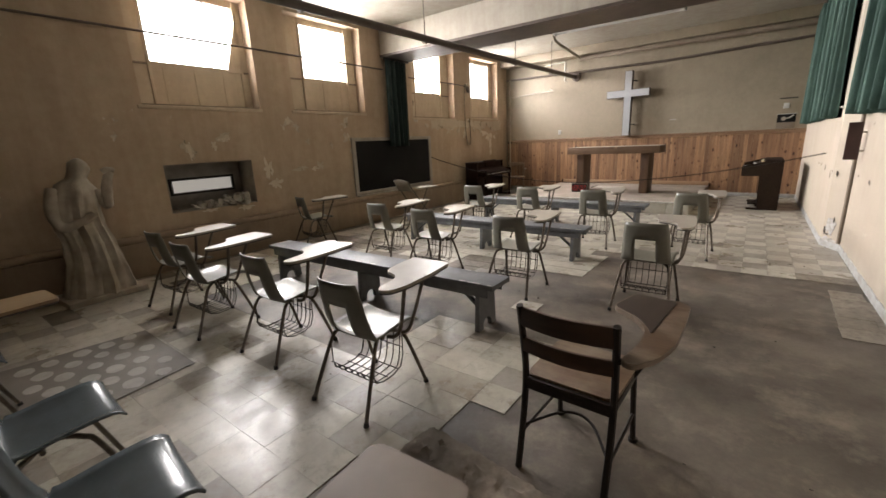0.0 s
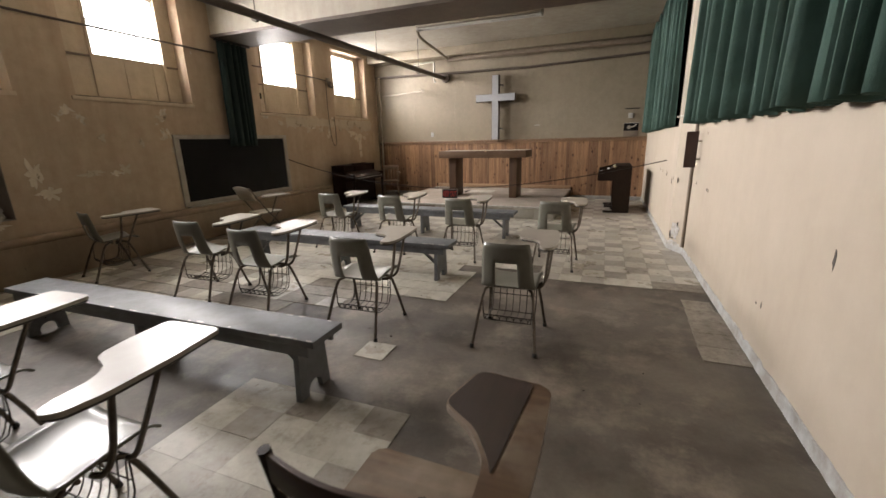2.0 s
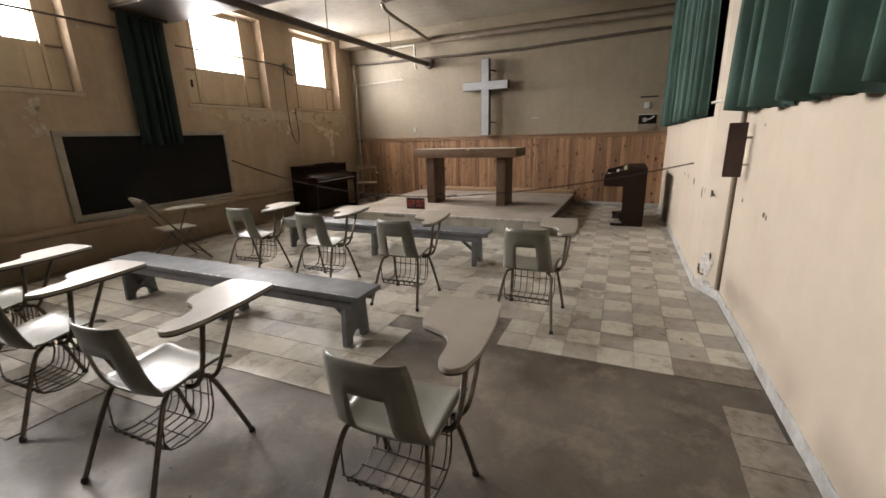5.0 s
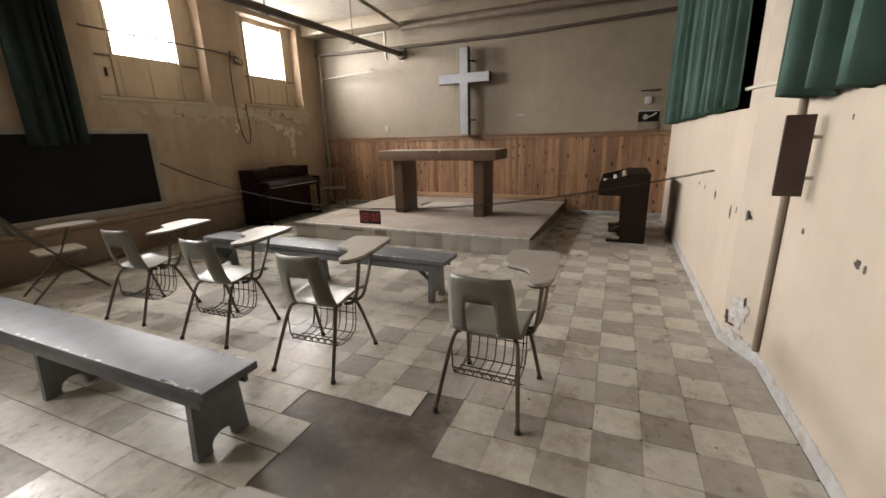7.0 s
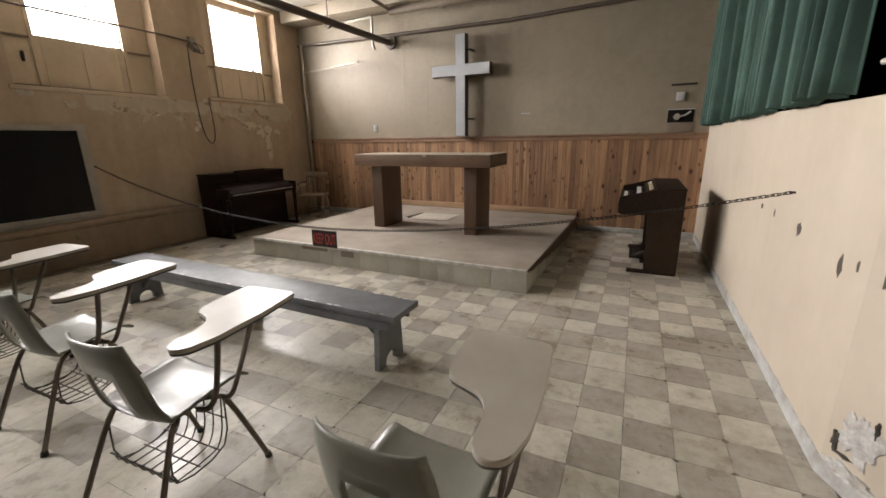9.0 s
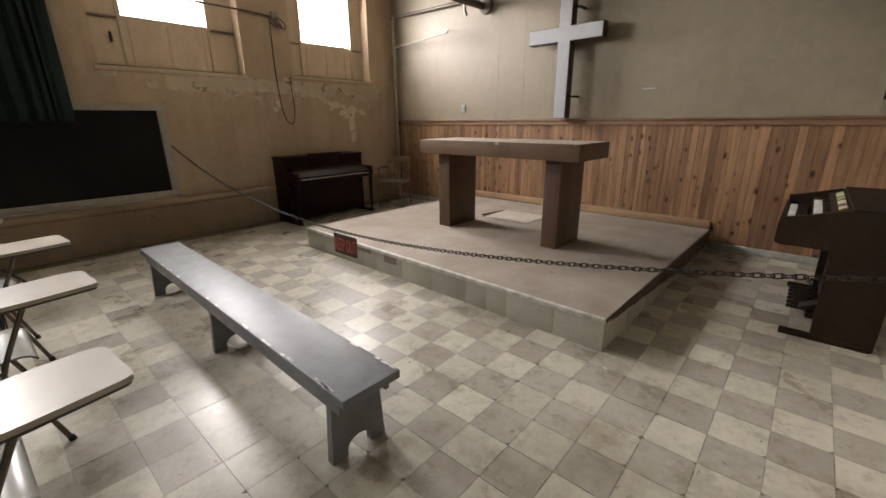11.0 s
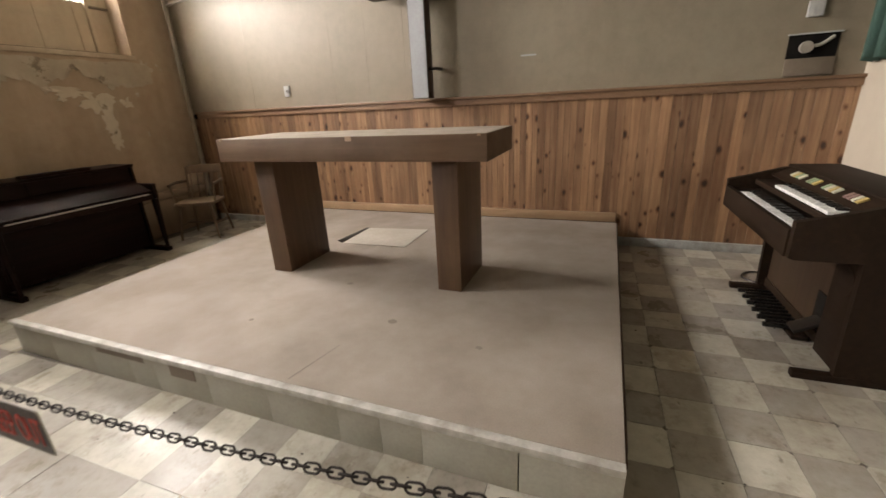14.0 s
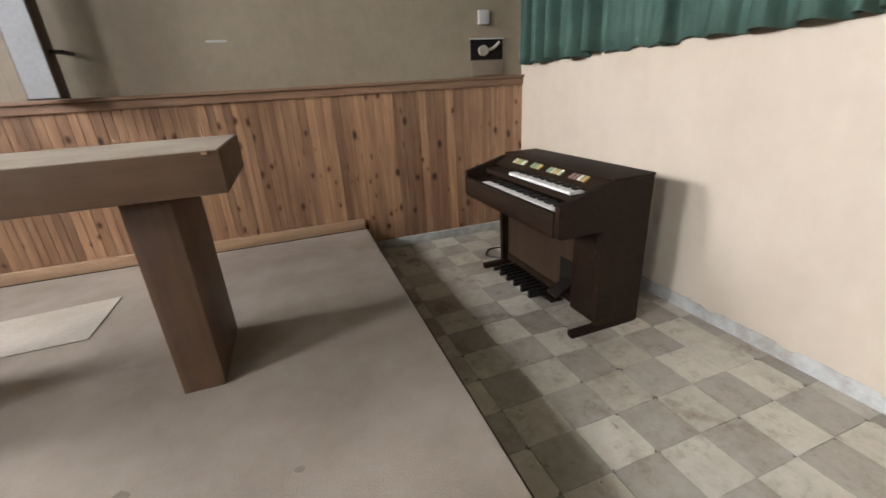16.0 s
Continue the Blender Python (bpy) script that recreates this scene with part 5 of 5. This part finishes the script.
for y in (py0, py1 - 0.03):
    part("end_panel", boxes((px, px + 0.36, y, y + 0.03, 0.03, 0.938), bevel=0.004), M_PIANO, P)
    part("key_arm", boxes((px + 0.36, px + 0.62, y, y + 0.045, 0.60, 0.76), bevel=0.012), M_PIANO, P)
    part("front_leg", tube(bmesh.new(), [(px + 0.58, y + 0.02, 0.60), (px + 0.57, y + 0.02, 0.05)], 0.034, 10, 0.55), M_PIANO, P)
    part("toe_block", boxes((px, px + 0.60, y - 0.004, y + 0.05, 0.004, 0.05), bevel=0.006), M_PIANO, P)
part("keybed", boxes((px + 0.34, px + 0.62, py0 + 0.045, py1 - 0.045, 0.60, 0.655), bevel=0.006), M_PIANO, P)
bm = boxes((0, 0.30, py0 + 0.05, py1 - 0.05, 0, 0.016), bevel=0.004)
bmesh.ops.transform(bm, matrix=pose(px + 0.34, 0, 0.80, 0, 24, 0), verts=bm.verts)
part("key_lid", bm, M_PIANO, P)
part("hinge_strip", boxes((px + 0.615, px + 0.624, py0 + 0.08, py1 - 0.08, 0.655, 0.668)), M_WHITE, P, "pale worn lid edge")
part("music_desk", boxes((px + 0.345, px + 0.362, py0 + 0.42, py1 - 0.42, 0.82, 1.0), bevel=0.008), M_PIANO, P)
part("music_ledge", boxes((px + 0.30, px + 0.37, py0 + 0.40, py1 - 0.40, 0.966, 0.998), bevel=0.01), M_PIANO, P)
part("lower_panel", boxes((px + 0.342, px + 0.352, py0 + 0.06, py1 - 0.06, 0.09, 0.58), bevel=0.004), M_PIANO, P)

A = thing("wooden_armchair", "worn wooden armchair with a spindle back beside the piano", "chair", at=pose(-5.55, 11.14, 0.0, 0, 0, 205))
part("seat", slab(bmesh.new(), rounded([(-0.22, -0.2), (0.22, -0.2), (0.24, 0.22), (-0.24, 0.22)], 0.08), 0.42, 0.45, 0.008), M_CHAIRWOOD, A)
part("crest_rail", curved_slat(0.74, 0.84, 0.12), M_CHAIRWOOD, A)
for k in range(5):
    x = -0.16 + 0.08 * k
    part("spindle", tube(bmesh.new(), [(x, -0.17, 0.448), (x * 1.08, -0.245, 0.75)], 0.009, 6), M_CHAIRWOOD, A)
for sx in (-1, 1):
    part("back_post", tube(bmesh.new(), [(sx * 0.2, -0.17, 0.448), (sx * 0.205, -0.235, 0.83)], 0.014, 8), M_CHAIRWOOD, A)
    part("arm", tube(bmesh.new(), bent([(sx * 0.205, -0.21, 0.66), (sx * 0.26, -0.02, 0.665), (sx * 0.25, 0.16, 0.655)], 4), 0.017, 8), M_CHAIRWOOD, A)
    part("arm_support", tube(bmesh.new(), [(sx * 0.22, 0.12, 0.448), (sx * 0.25, 0.13, 0.655)], 0.012, 8), M_CHAIRWOOD, A)
    for sy in (-0.17, 0.18):
        part("leg", tube(bmesh.new(), [(sx * 0.17, sy * 0.85, 0.425), (sx * 0.22, sy * 1.2, 0.003)], 0.018, 8, 0.7), M_CHAIRWOOD, A)
    part("stretcher", tube(bmesh.new(), [(sx * 0.2, -0.17, 0.18), (sx * 0.2, 0.19, 0.18)], 0.009, 6), M_CHAIRWOOD, A)
part("front_stretcher", tube(bmesh.new(), [(-0.2, 0.03, 0.18), (0.2, 0.03, 0.18)], 0.009, 6), M_CHAIRWOOD, A)

# ---- organ ----
O = thing("electric_organ", "dark walnut two-manual electric organ with pedals", "organ")
oy0, oy1, ox = 9.715, 10.86, 0.46
side = [(-0.145, 0.645), (-0.145, 0.818), (-0.02, 0.848), (0.17, 0.90), (ox, 0.90), (ox, 0.012), (0.15, 0.012), (0.138, 0.636), (-0.12, 0.636)]
for y in (oy0, oy1 - 0.035):
    bm = slab(bmesh.new(), side, 0.0, 0.035)
    bmesh.ops.transform(bm, matrix=Matrix(((1, 0, 0, 0), (0, 0, 1, y), (0, 1, 0, 0), (0, 0, 0, 1))), verts=bm.verts)
    part("end_cheek", bm, M_ORGAN, O)
    part("foot_rail", boxes((-0.015, ox - 0.01, y - 0.004, y + 0.045, 0.004, 0.045), bevel=0.01), M_ORGAN, O)
part("lid_top", boxes((0.19, ox + 0.005, oy0 - 0.003, oy1 + 0.003, 0.901, 0.918), bevel=0.005), M_ORGAN, O)
part("back_panel", boxes((ox - 0.02, ox - 0.002, oy0 + 0.036, oy1 - 0.036, 0.05, 0.90)), M_ORGAN, O)
part("knee_panel", boxes((0.20, 0.222, oy0 + 0.26, oy1 - 0.036, 0.05, 0.66)), M_ORGANPANEL, O, "plain brown knee panel")
part("speaker_panel", boxes((0.158, 0.222, oy0 + 0.036, oy0 + 0.25, 0.05, 0.66), bevel=0.004), M_ORGAN, O)
part("speaker_rim", tube(bmesh.new(), [(0.156, oy0 + 0.14, 0.50), (0.160, oy0 + 0.14, 0.50)], 0.075, 20), M_ORGAN, O)
part("panel_rail", boxes((0.19, 0.20, oy0 + 0.036, oy1 - 0.036, 0.05, 0.11), bevel=0.003), M_ORGAN, O)
part("keyslip", boxes((-0.155, -0.125, oy0 + 0.036, oy1 - 0.036, 0.64, 0.775), bevel=0.005), M_ORGAN, O)
part("key_shelf", boxes((-0.125, 0.20, oy0 + 0.036, oy1 - 0.036, 0.645, 0.755)), M_ORGAN, O)
part("upper_shelf", boxes((0.01, 0.20, oy0 + 0.036, oy1 - 0.036, 0.79, 0.822), bevel=0.004), M_ORGAN, O)
bm = boxes((0, 0.115, oy0 + 0.036, oy1 - 0.036, 0, 0.012))
bmesh.ops.transform(bm, matrix=pose(0.10, 0, 0.84, 0, -27, 0), verts=bm.verts)
part("stop_panel", bm, M_ORGAN, O)
wkey = mesh_of("white_key", boxes((0, 0.105, 0, 0.0205, 0, 0.018), bevel=0.002), M_KEYW)
bkey = mesh_of("black_key", boxes((0, 0.065, 0, 0.011, 0, 0.012), bevel=0.002), M_KEYB)
for zk, xk, ya, nk in ((0.757, -0.12, oy0 + 0.10, 37), (0.826, 0.015, oy0 + 0.13, 30)):
    man = new("manual" if nk == 37 else "upper_manual")
    man.parent = O
    for k in range(nk):
        o = new("white_key", wkey)
        o.parent, o.location = man, (xk, ya + 0.0218 * k, zk)
        if k % 7 not in (2, 6) and k < nk - 1:
            o = new("black_key", bkey)
            o.parent, o.location = man, (xk + 0.043, ya + 0.0218 * k + 0.0165, zk + 0.018)
# stop tabs in four groups along the panel
for k, tone in ((1, 2), (2, 0), (3, 3), (4, 3), (7, 0), (8, 2), (9, 0), (10, 1), (13, 2), (14, 1), (15, 1), (18, 0), (19, 1), (20, 2), (21, 0)):
    bm = boxes((0.045, 0.09, 0, 0.026, 0.012, 0.022), bevel=0.002)
    bmesh.ops.transform(bm, matrix=pose(0.10, oy0 + 0.13 + 0.037 * k, 0.842, 0, -27, 0), verts=bm.verts)
    part("stop_tab", bm, M_TABS[tone], O)
for k in range(11):
    y = oy1 - 0.16 - 0.05 * k
    part("pedal", boxes((0.0 if k % 2 == 0 else 0.03, 0.20, y - 0.013, y + 0.013, 0.035, 0.062), bevel=0.006), M_KEYB, O)
part("pedal_frame", boxes((0.12, 0.20, oy1 - 0.75, oy1 - 0.1, 0.01, 0.034), bevel=0.004), M_ORGAN, O)
bm = boxes((-0.13, 0.05, -0.05, 0.05, 0, 0.02), bevel=0.006)
bmesh.ops.transform(bm, matrix=pose(0.19, oy0 + 0.33, 0.17, 0, -28, 0), verts=bm.verts)
part("expression_pedal", bm, M_IRON, O)
# near-black plate stands in for the shade inside the pedal opening
part("pedal_opening_shade", boxes((0.196, 0.1995, oy0 + 0.25, oy0 + 0.42, 0.12, 0.33)), M_DARK, O)
solid("organ_cable", tube(bmesh.new(), bent([(0.50, 10.9, 0.012), (0.42, 11.1, 0.012), (0.22, 11.18, 0.012), (0.12, 11.05, 0.012), (0.22, 10.93, 0.012), (0.3, 10.87, 0.03)], 6), 0.007, 6), M_IRON, "loose black power cable looped on the tiles", "cable")

# ---- chain and sign ----
chain = thing("barrier_chain", "rusty dark barrier chain slung across the room", "chain")
link_bm = bmesh.new()
pts = [(0.0138 * math.cos(a) + (0.0072 if math.cos(a) > 0 else -0.0072), 0.0098 * math.sin(a), 0) for a in [2 * math.pi * k / 12 for k in range(13)]]
tube(link_bm, pts, 0.0028, 5)
link = mesh_of("link", link_bm, M_CHAIN)


def chain_at(s):
    x = -6.2 + s * 7.0
    if x < -2.79:
        u = (-2.79 - x) / 3.36
        return Vector((x, 7.997 - 0.024 * u, 0.638 + 0.511 * u ** 1.98))
    u = (x + 2.79) / 3.59
    return Vector((x, 7.997, 0.638 + 0.476 * u ** 1.83))


s, k, p = 0.0, 0, chain_at(0.0)
while s < 1.0 and k < 290:
    q = chain_at(s + 0.002)
    d = (q - p).normalized()
    ob = new("link", link)
    ob.parent = chain
    rot = d.to_track_quat("X", "Z").to_matrix().to_4x4()
    ob.matrix_basis = Matrix.Translation(p) @ rot @ pose(0, 0, 0, 45 + 90 * (k % 2), 0, 0)
    step = 0.0295
    ds = step / ((chain_at(s + 0.001) - chain_at(s)).length / 0.001)
    s, k = s + ds, k + 1
    p = chain_at(s)
for x, y, z, d in ((X0, 7.973, 1.165, 0.06), (X1, 7.997, 1.115, -0.03)):
    part("wall_hook", tube(bmesh.new(), [(x, y, z), (x + d, y, z)], 0.007, 6), M_IRON, chain)

sign = thing("keep_out_sign", "black sign with red lettering hung on the chain", "sign")
SX, SY, SZ = -2.80, 7.985, 0.455
part("plate", slab(bmesh.new(), rounded([(SX, SZ), (SX + 0.30, SZ), (SX + 0.30, SZ + 0.17), (SX, SZ + 0.17)], 0.012), -0.0015, 0.0015), M_FRAME, sign)
part("face", slab(bmesh.new(), rounded([(SX + 0.006, SZ + 0.006), (SX + 0.294, SZ + 0.006), (SX + 0.294, SZ + 0.164), (SX + 0.006, SZ + 0.164)], 0.01), 0.0016, 0.0026), M_SIGN, sign)
for ob in sign.children:
    ob.matrix_basis = Matrix(((1, 0, 0, 0), (0, 0, -1, SY), (0, 1, 0, 0), (0, 0, 0, 1)))
txt = bpy.data.curves.new("letters", "FONT")
txt.body, txt.size, txt.align_x, txt.extrude = "KEEP OUT", 0.085, "CENTER", 0.0008
tmp = bpy.data.objects.new("letters_source", txt)
scene.collection.objects.link(tmp)
dg = bpy.context.evaluated_depsgraph_get()
tm = bpy.data.meshes.new_from_object(tmp.evaluated_get(dg))
bpy.data.objects.remove(tmp)
tm.materials.clear()
tm.materials.append(M_RED)
wide = max(v.co.x for v in tm.vertices) - min(v.co.x for v in tm.vertices)
letters = new("letters", tm)
letters.parent = sign
letters["label"] = "red capitals reading KEEP OUT"
letters.matrix_basis = Matrix(((0.265 / wide, 0, 0, SX + 0.15), (0, 0, -1, SY - 0.0037), (0, 1.7, 0, SZ + 0.035), (0, 0, 0, 1)))

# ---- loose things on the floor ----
# dappled light on the floor, painted as a dark sheet with pale spots
sp = thing("perforated_board", "thin floor sheet painted with dappled light and shade", "board")
part("sheet", slab(bmesh.new(), [(-4.30, 0.05), (-4.16, 1.09), (-3.14, 1.07), (-3.05, 0.25)], 0.009, 0.013), M_DAPPLESHADE, sp)
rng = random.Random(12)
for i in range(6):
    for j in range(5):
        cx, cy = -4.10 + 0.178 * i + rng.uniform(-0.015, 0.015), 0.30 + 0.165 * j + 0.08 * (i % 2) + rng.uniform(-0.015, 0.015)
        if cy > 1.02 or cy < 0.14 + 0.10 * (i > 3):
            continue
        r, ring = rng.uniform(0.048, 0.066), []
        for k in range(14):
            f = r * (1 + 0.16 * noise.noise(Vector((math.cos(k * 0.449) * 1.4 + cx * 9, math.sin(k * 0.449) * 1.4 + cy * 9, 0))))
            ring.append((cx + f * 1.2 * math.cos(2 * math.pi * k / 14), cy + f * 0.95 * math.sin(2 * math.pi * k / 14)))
        part("spot", slab(bmesh.new(), ring, 0.0132, 0.0138), M_DAPPLELIGHT, sp)
rng = random.Random(21)
bm = bmesh.new()
g = []
for a in range(37):
    row = []
    for c in range(23):
        u, v = a / 36, c / 22
        x, y = -1.27 + 0.75 * u - 0.06 * v, 1.50 - 0.10 * u - 0.50 * v
        edge = min(u, 1 - u, v, 1 - v) * 9
        row.append(bm.verts.new((x + rng.uniform(-0.008, 0.008), y + rng.uniform(-0.008, 0.008), 0.001 + min(1.0, edge) * (0.004 + 0.026 * abs(noise.noise(Vector((x * 26, y * 26, 0)))) + rng.uniform(0, 0.012)))))
    g.append(row)
for a, b in zip(g, g[1:]):
    for c in range(22):
        bm.faces.new((a[c], a[c + 1], b[c + 1], b[c]))
solid("screed_rubble", bm, M_RUBBLE, "crumbled pale screed on the bare floor", "rubble", kind="stuff")
bm = bmesh.new()
for k in range(170):
    x, y = rng.uniform(-5.9, 0.7), rng.uniform(1.5, 11.3)
    if PX0 - 0.05 < x < PX1 + 0.05 and y > PY0 - 0.05:
        continue
    r = rng.uniform(0.002, 0.0055)
    bmesh.ops.create_icosphere(bm, subdivisions=1, radius=r, matrix=pose(x, y, 0.005 + r * 0.3, rng.uniform(0, 180)) @ Matrix.Diagonal((1.6, 1, 0.5, 1)))
solid("floor_debris", bm, M_CHIP, "small paint flakes and grit scattered over the floor", "debris", kind="stuff")

# ---- pine planks of the wainscot ----
rng = random.Random(31)
x = X0 + 0.02
while x < X1 - 0.03:
    w = rng.choice((0.050, 0.056, 0.062, 0.070) if x < -0.8 else (0.060, 0.070, 0.080, 0.092))
    e = min(x + w, X1 - 0.006)
    d = 0.0155 + rng.uniform(0, 0.002)
    bm = bmesh.new()
    c = 0.0034 if x < -2.2 else 0.0024
    prof = [(x + 0.0006, Y1 - 0.008), (x + 0.0006, Y1 - d), (x + c, Y1 - d - 0.0022), (e - c, Y1 - d - 0.0022), (e - 0.0006, Y1 - d), (e - 0.0006, Y1 - 0.008)]
    z0 = 0.325 if -4.44 < (x + e) / 2 and e < PX1 - 0.005 else 0.085
    part("plank", slab(bm, prof, z0, PANEL_H - 0.061), M_PINE, wains)
    x = e

# ---- the end wall and all that stands square to it are turned a little from the long walls ----
TURNED = pose(-0.79, 11.65, 0, 0, 0, -1.3) @ pose(-0.83, 11.65, 0).inverted()
SQUARE = ("wall_north", "beam_far", "wainscot", "baseboard", "baseboard_stage", "trim_panel_seam", "wall_cross", "light_switch", "thermostat", "wall_opening",
          "wall_bar", "tape_strip", "stage_platform", "altar_table", "cardboard_sheet", "heating_pipe", "wall_conduit", "pipe_flange", "white_drop_pipe", "bracket_pipe", "pipe_brace", "corner_pipe")
for name in SQUARE:
    bpy.data.objects[name].matrix_world = TURNED @ bpy.data.objects[name].matrix_world

# ---- floor tiles ----
T = 0.2286
TX, TY = 0.265, 9.39


def tiled(x, y):
    """Whether a tile still lies at this place; elsewhere the concrete is bare."""
    if (PX0 < x < PX1 and y > PY0):
        return False
    h = math.sin(x * 91.7 + y * 47.3) * 43758.5
    h -= math.floor(h)
    if y > 5.72:
        return True
    if y > 5.27 and x > 0.28:
        return True
    if y > 5.5:
        return not -0.9 < x < -0.68
    if x > 0.70:
        return y > 5.28 or (3.85 < y and h < 0.85)
    if y > 5.27:
        return x < -1.5 or -0.68 < x < 0.27
    if y > 4.35:
        return x < -1.42
    if -1.64 < x < -1.42 and 3.15 < y < 3.39:
        return True
    if y > 3.45:
        return x < -2.72 or (x < -2.30 and y > 3.9)
    if x < -4.7:
        return h < 0.93
    if 1.75 < y < 3.45:
        return -2.15 < x < -0.95 and y < 2.72
    if y > 1.2:
        return x < -1.2
    return x < -1.42


def near_path(x, y):
    return -1.5 < x < 0.85 and 5.7 < y < 8.62 or (-0.83 < x < 0.82 and 8.6 < y < 11)


def worn_tile(seed):
    """A tile whose edges are a little ragged, with one or two corners knocked off."""
    rng = random.Random(seed)
    h = T / 2 - 0.0003
    out = []
    for cx, cy in ((-1, -1), (1, -1), (1, 1), (-1, 1)):
        cut = rng.choice((0.0, 0.0, 0.004, 0.010, 0.018)) if seed else 0.0
        ends = [(cx * h - cx * cut, cy * h), (cx * h, cy * h - cy * cut)]
        if cx * cy > 0:
            ends.reverse()
        out += ends if cut else [(cx * h, cy * h)]
    fine = []
    for (ax, ay), (bx, by) in zip(out, out[1:] + out[:1]):
        for k in range(3):
            x, y = ax + (bx - ax) * k / 3, ay + (by - ay) * k / 3
            n = rng.uniform(0.0, 0.0016) if k else 0.0
            fine.append((x * (1 - n / h), y * (1 - n / h)))
    bm = slab(bmesh.new(), fine, 0.0, 0.004)
    for v in bm.verts:
        if v.co.z > 0.002:
            v.co.x *= 0.9975
            v.co.y *= 0.9975
    return bm


tile_sets = {}
for kind, mat in (("pale", M_TILE_A), ("grey", M_TILE_B), ("old", M_TILE_OLD)):
    tile_sets[kind] = [[mesh_of("tile", worn_tile(seed), mat, False) for seed in range(6)], bmesh.new(), mat]
tiles = thing("tile_floor", "worn checkered pale and grey floor tiles, many missing", "floor tiles", kind="structure")
count = 0
rng = random.Random(8)
for i in range(-29, 5):
    for j in range(-55, 11):
        x, y = TX + T * (i + 0.5), TY + T * (j + 0.5)
        lag = min(1.0, max(0.0, (5.5 - y) / 2.5))
        x, y = x - 0.09 * lag, y - 0.06 * lag
        limit = (XN if y < 6.95 else X1 + 0.04 if y < 7.05 else X1) - 0.008
        cut = min(1.0, (limit - x + T / 2) / T)
        if x - T / 2 < X0 + 0.14 or cut < 0.12 or y + T / 2 > Y1 + 0.2 or not tiled(x, y):
            continue
        even = (i + j) % 2 != 0
        if y < 5.5 and rng.random() < (0.45 if y > 3.3 else 0.72):
            even = True
        kind = "pale" if even else "grey"
        # beyond y 5.5 the extra pale tiles imitate glare as well as wear
        if x < -1.2 and (4.3 < y < 5.7 and rng.random() < 0.85 or 5.5 < y < 7.2 and rng.random() < 0.55):
            kind = "pale"
        if x > 0.6 and y < 5.5 or (3.3 < y < 4.5 and x < -2.2 and rng.random() < 0.6):
            kind = "old"
        if kind != "old" and rng.random() < 0.04:
            kind = "grey" if even else "pale"
        me, joined, mat = tile_sets[kind]
        tilt = pose(x + rng.uniform(-0.0004, 0.0004), y + rng.uniform(-0.0004, 0.0004), rng.uniform(0, 0.0014), rng.uniform(-0.12, 0.12), rng.uniform(-0.12, 0.12), rng.uniform(-0.12, 0.12))
        if cut > 0.99 and near_path(x, y) and count < 300:
            o = new("tile", rng.choice(me))
            o.parent = tiles
            o.matrix_basis = tilt
            count += 1
        else:
            h = T / 2 - 0.0003
            vs = [joined.verts.new(tilt @ Vector((sx * hh if sx < 0 else sx * hh - T * (1 - cut), sy * hh, z))) for hh, z in ((h, 0.0), (h * 0.9975, 0.004)) for sx, sy in ((-1, -1), (1, -1), (1, 1), (-1, 1))]
            joined.faces.new(vs[4:])
            for k in range(4):
                joined.faces.new((vs[k], vs[(k + 1) % 4], vs[4 + (k + 1) % 4], vs[4 + k]))
for kind, (me, joined, mat) in tile_sets.items():
    o = new("tile_field", mesh_of("tile_field", joined, mat, False))
    o.parent = tiles
    o["kind"] = "stuff"
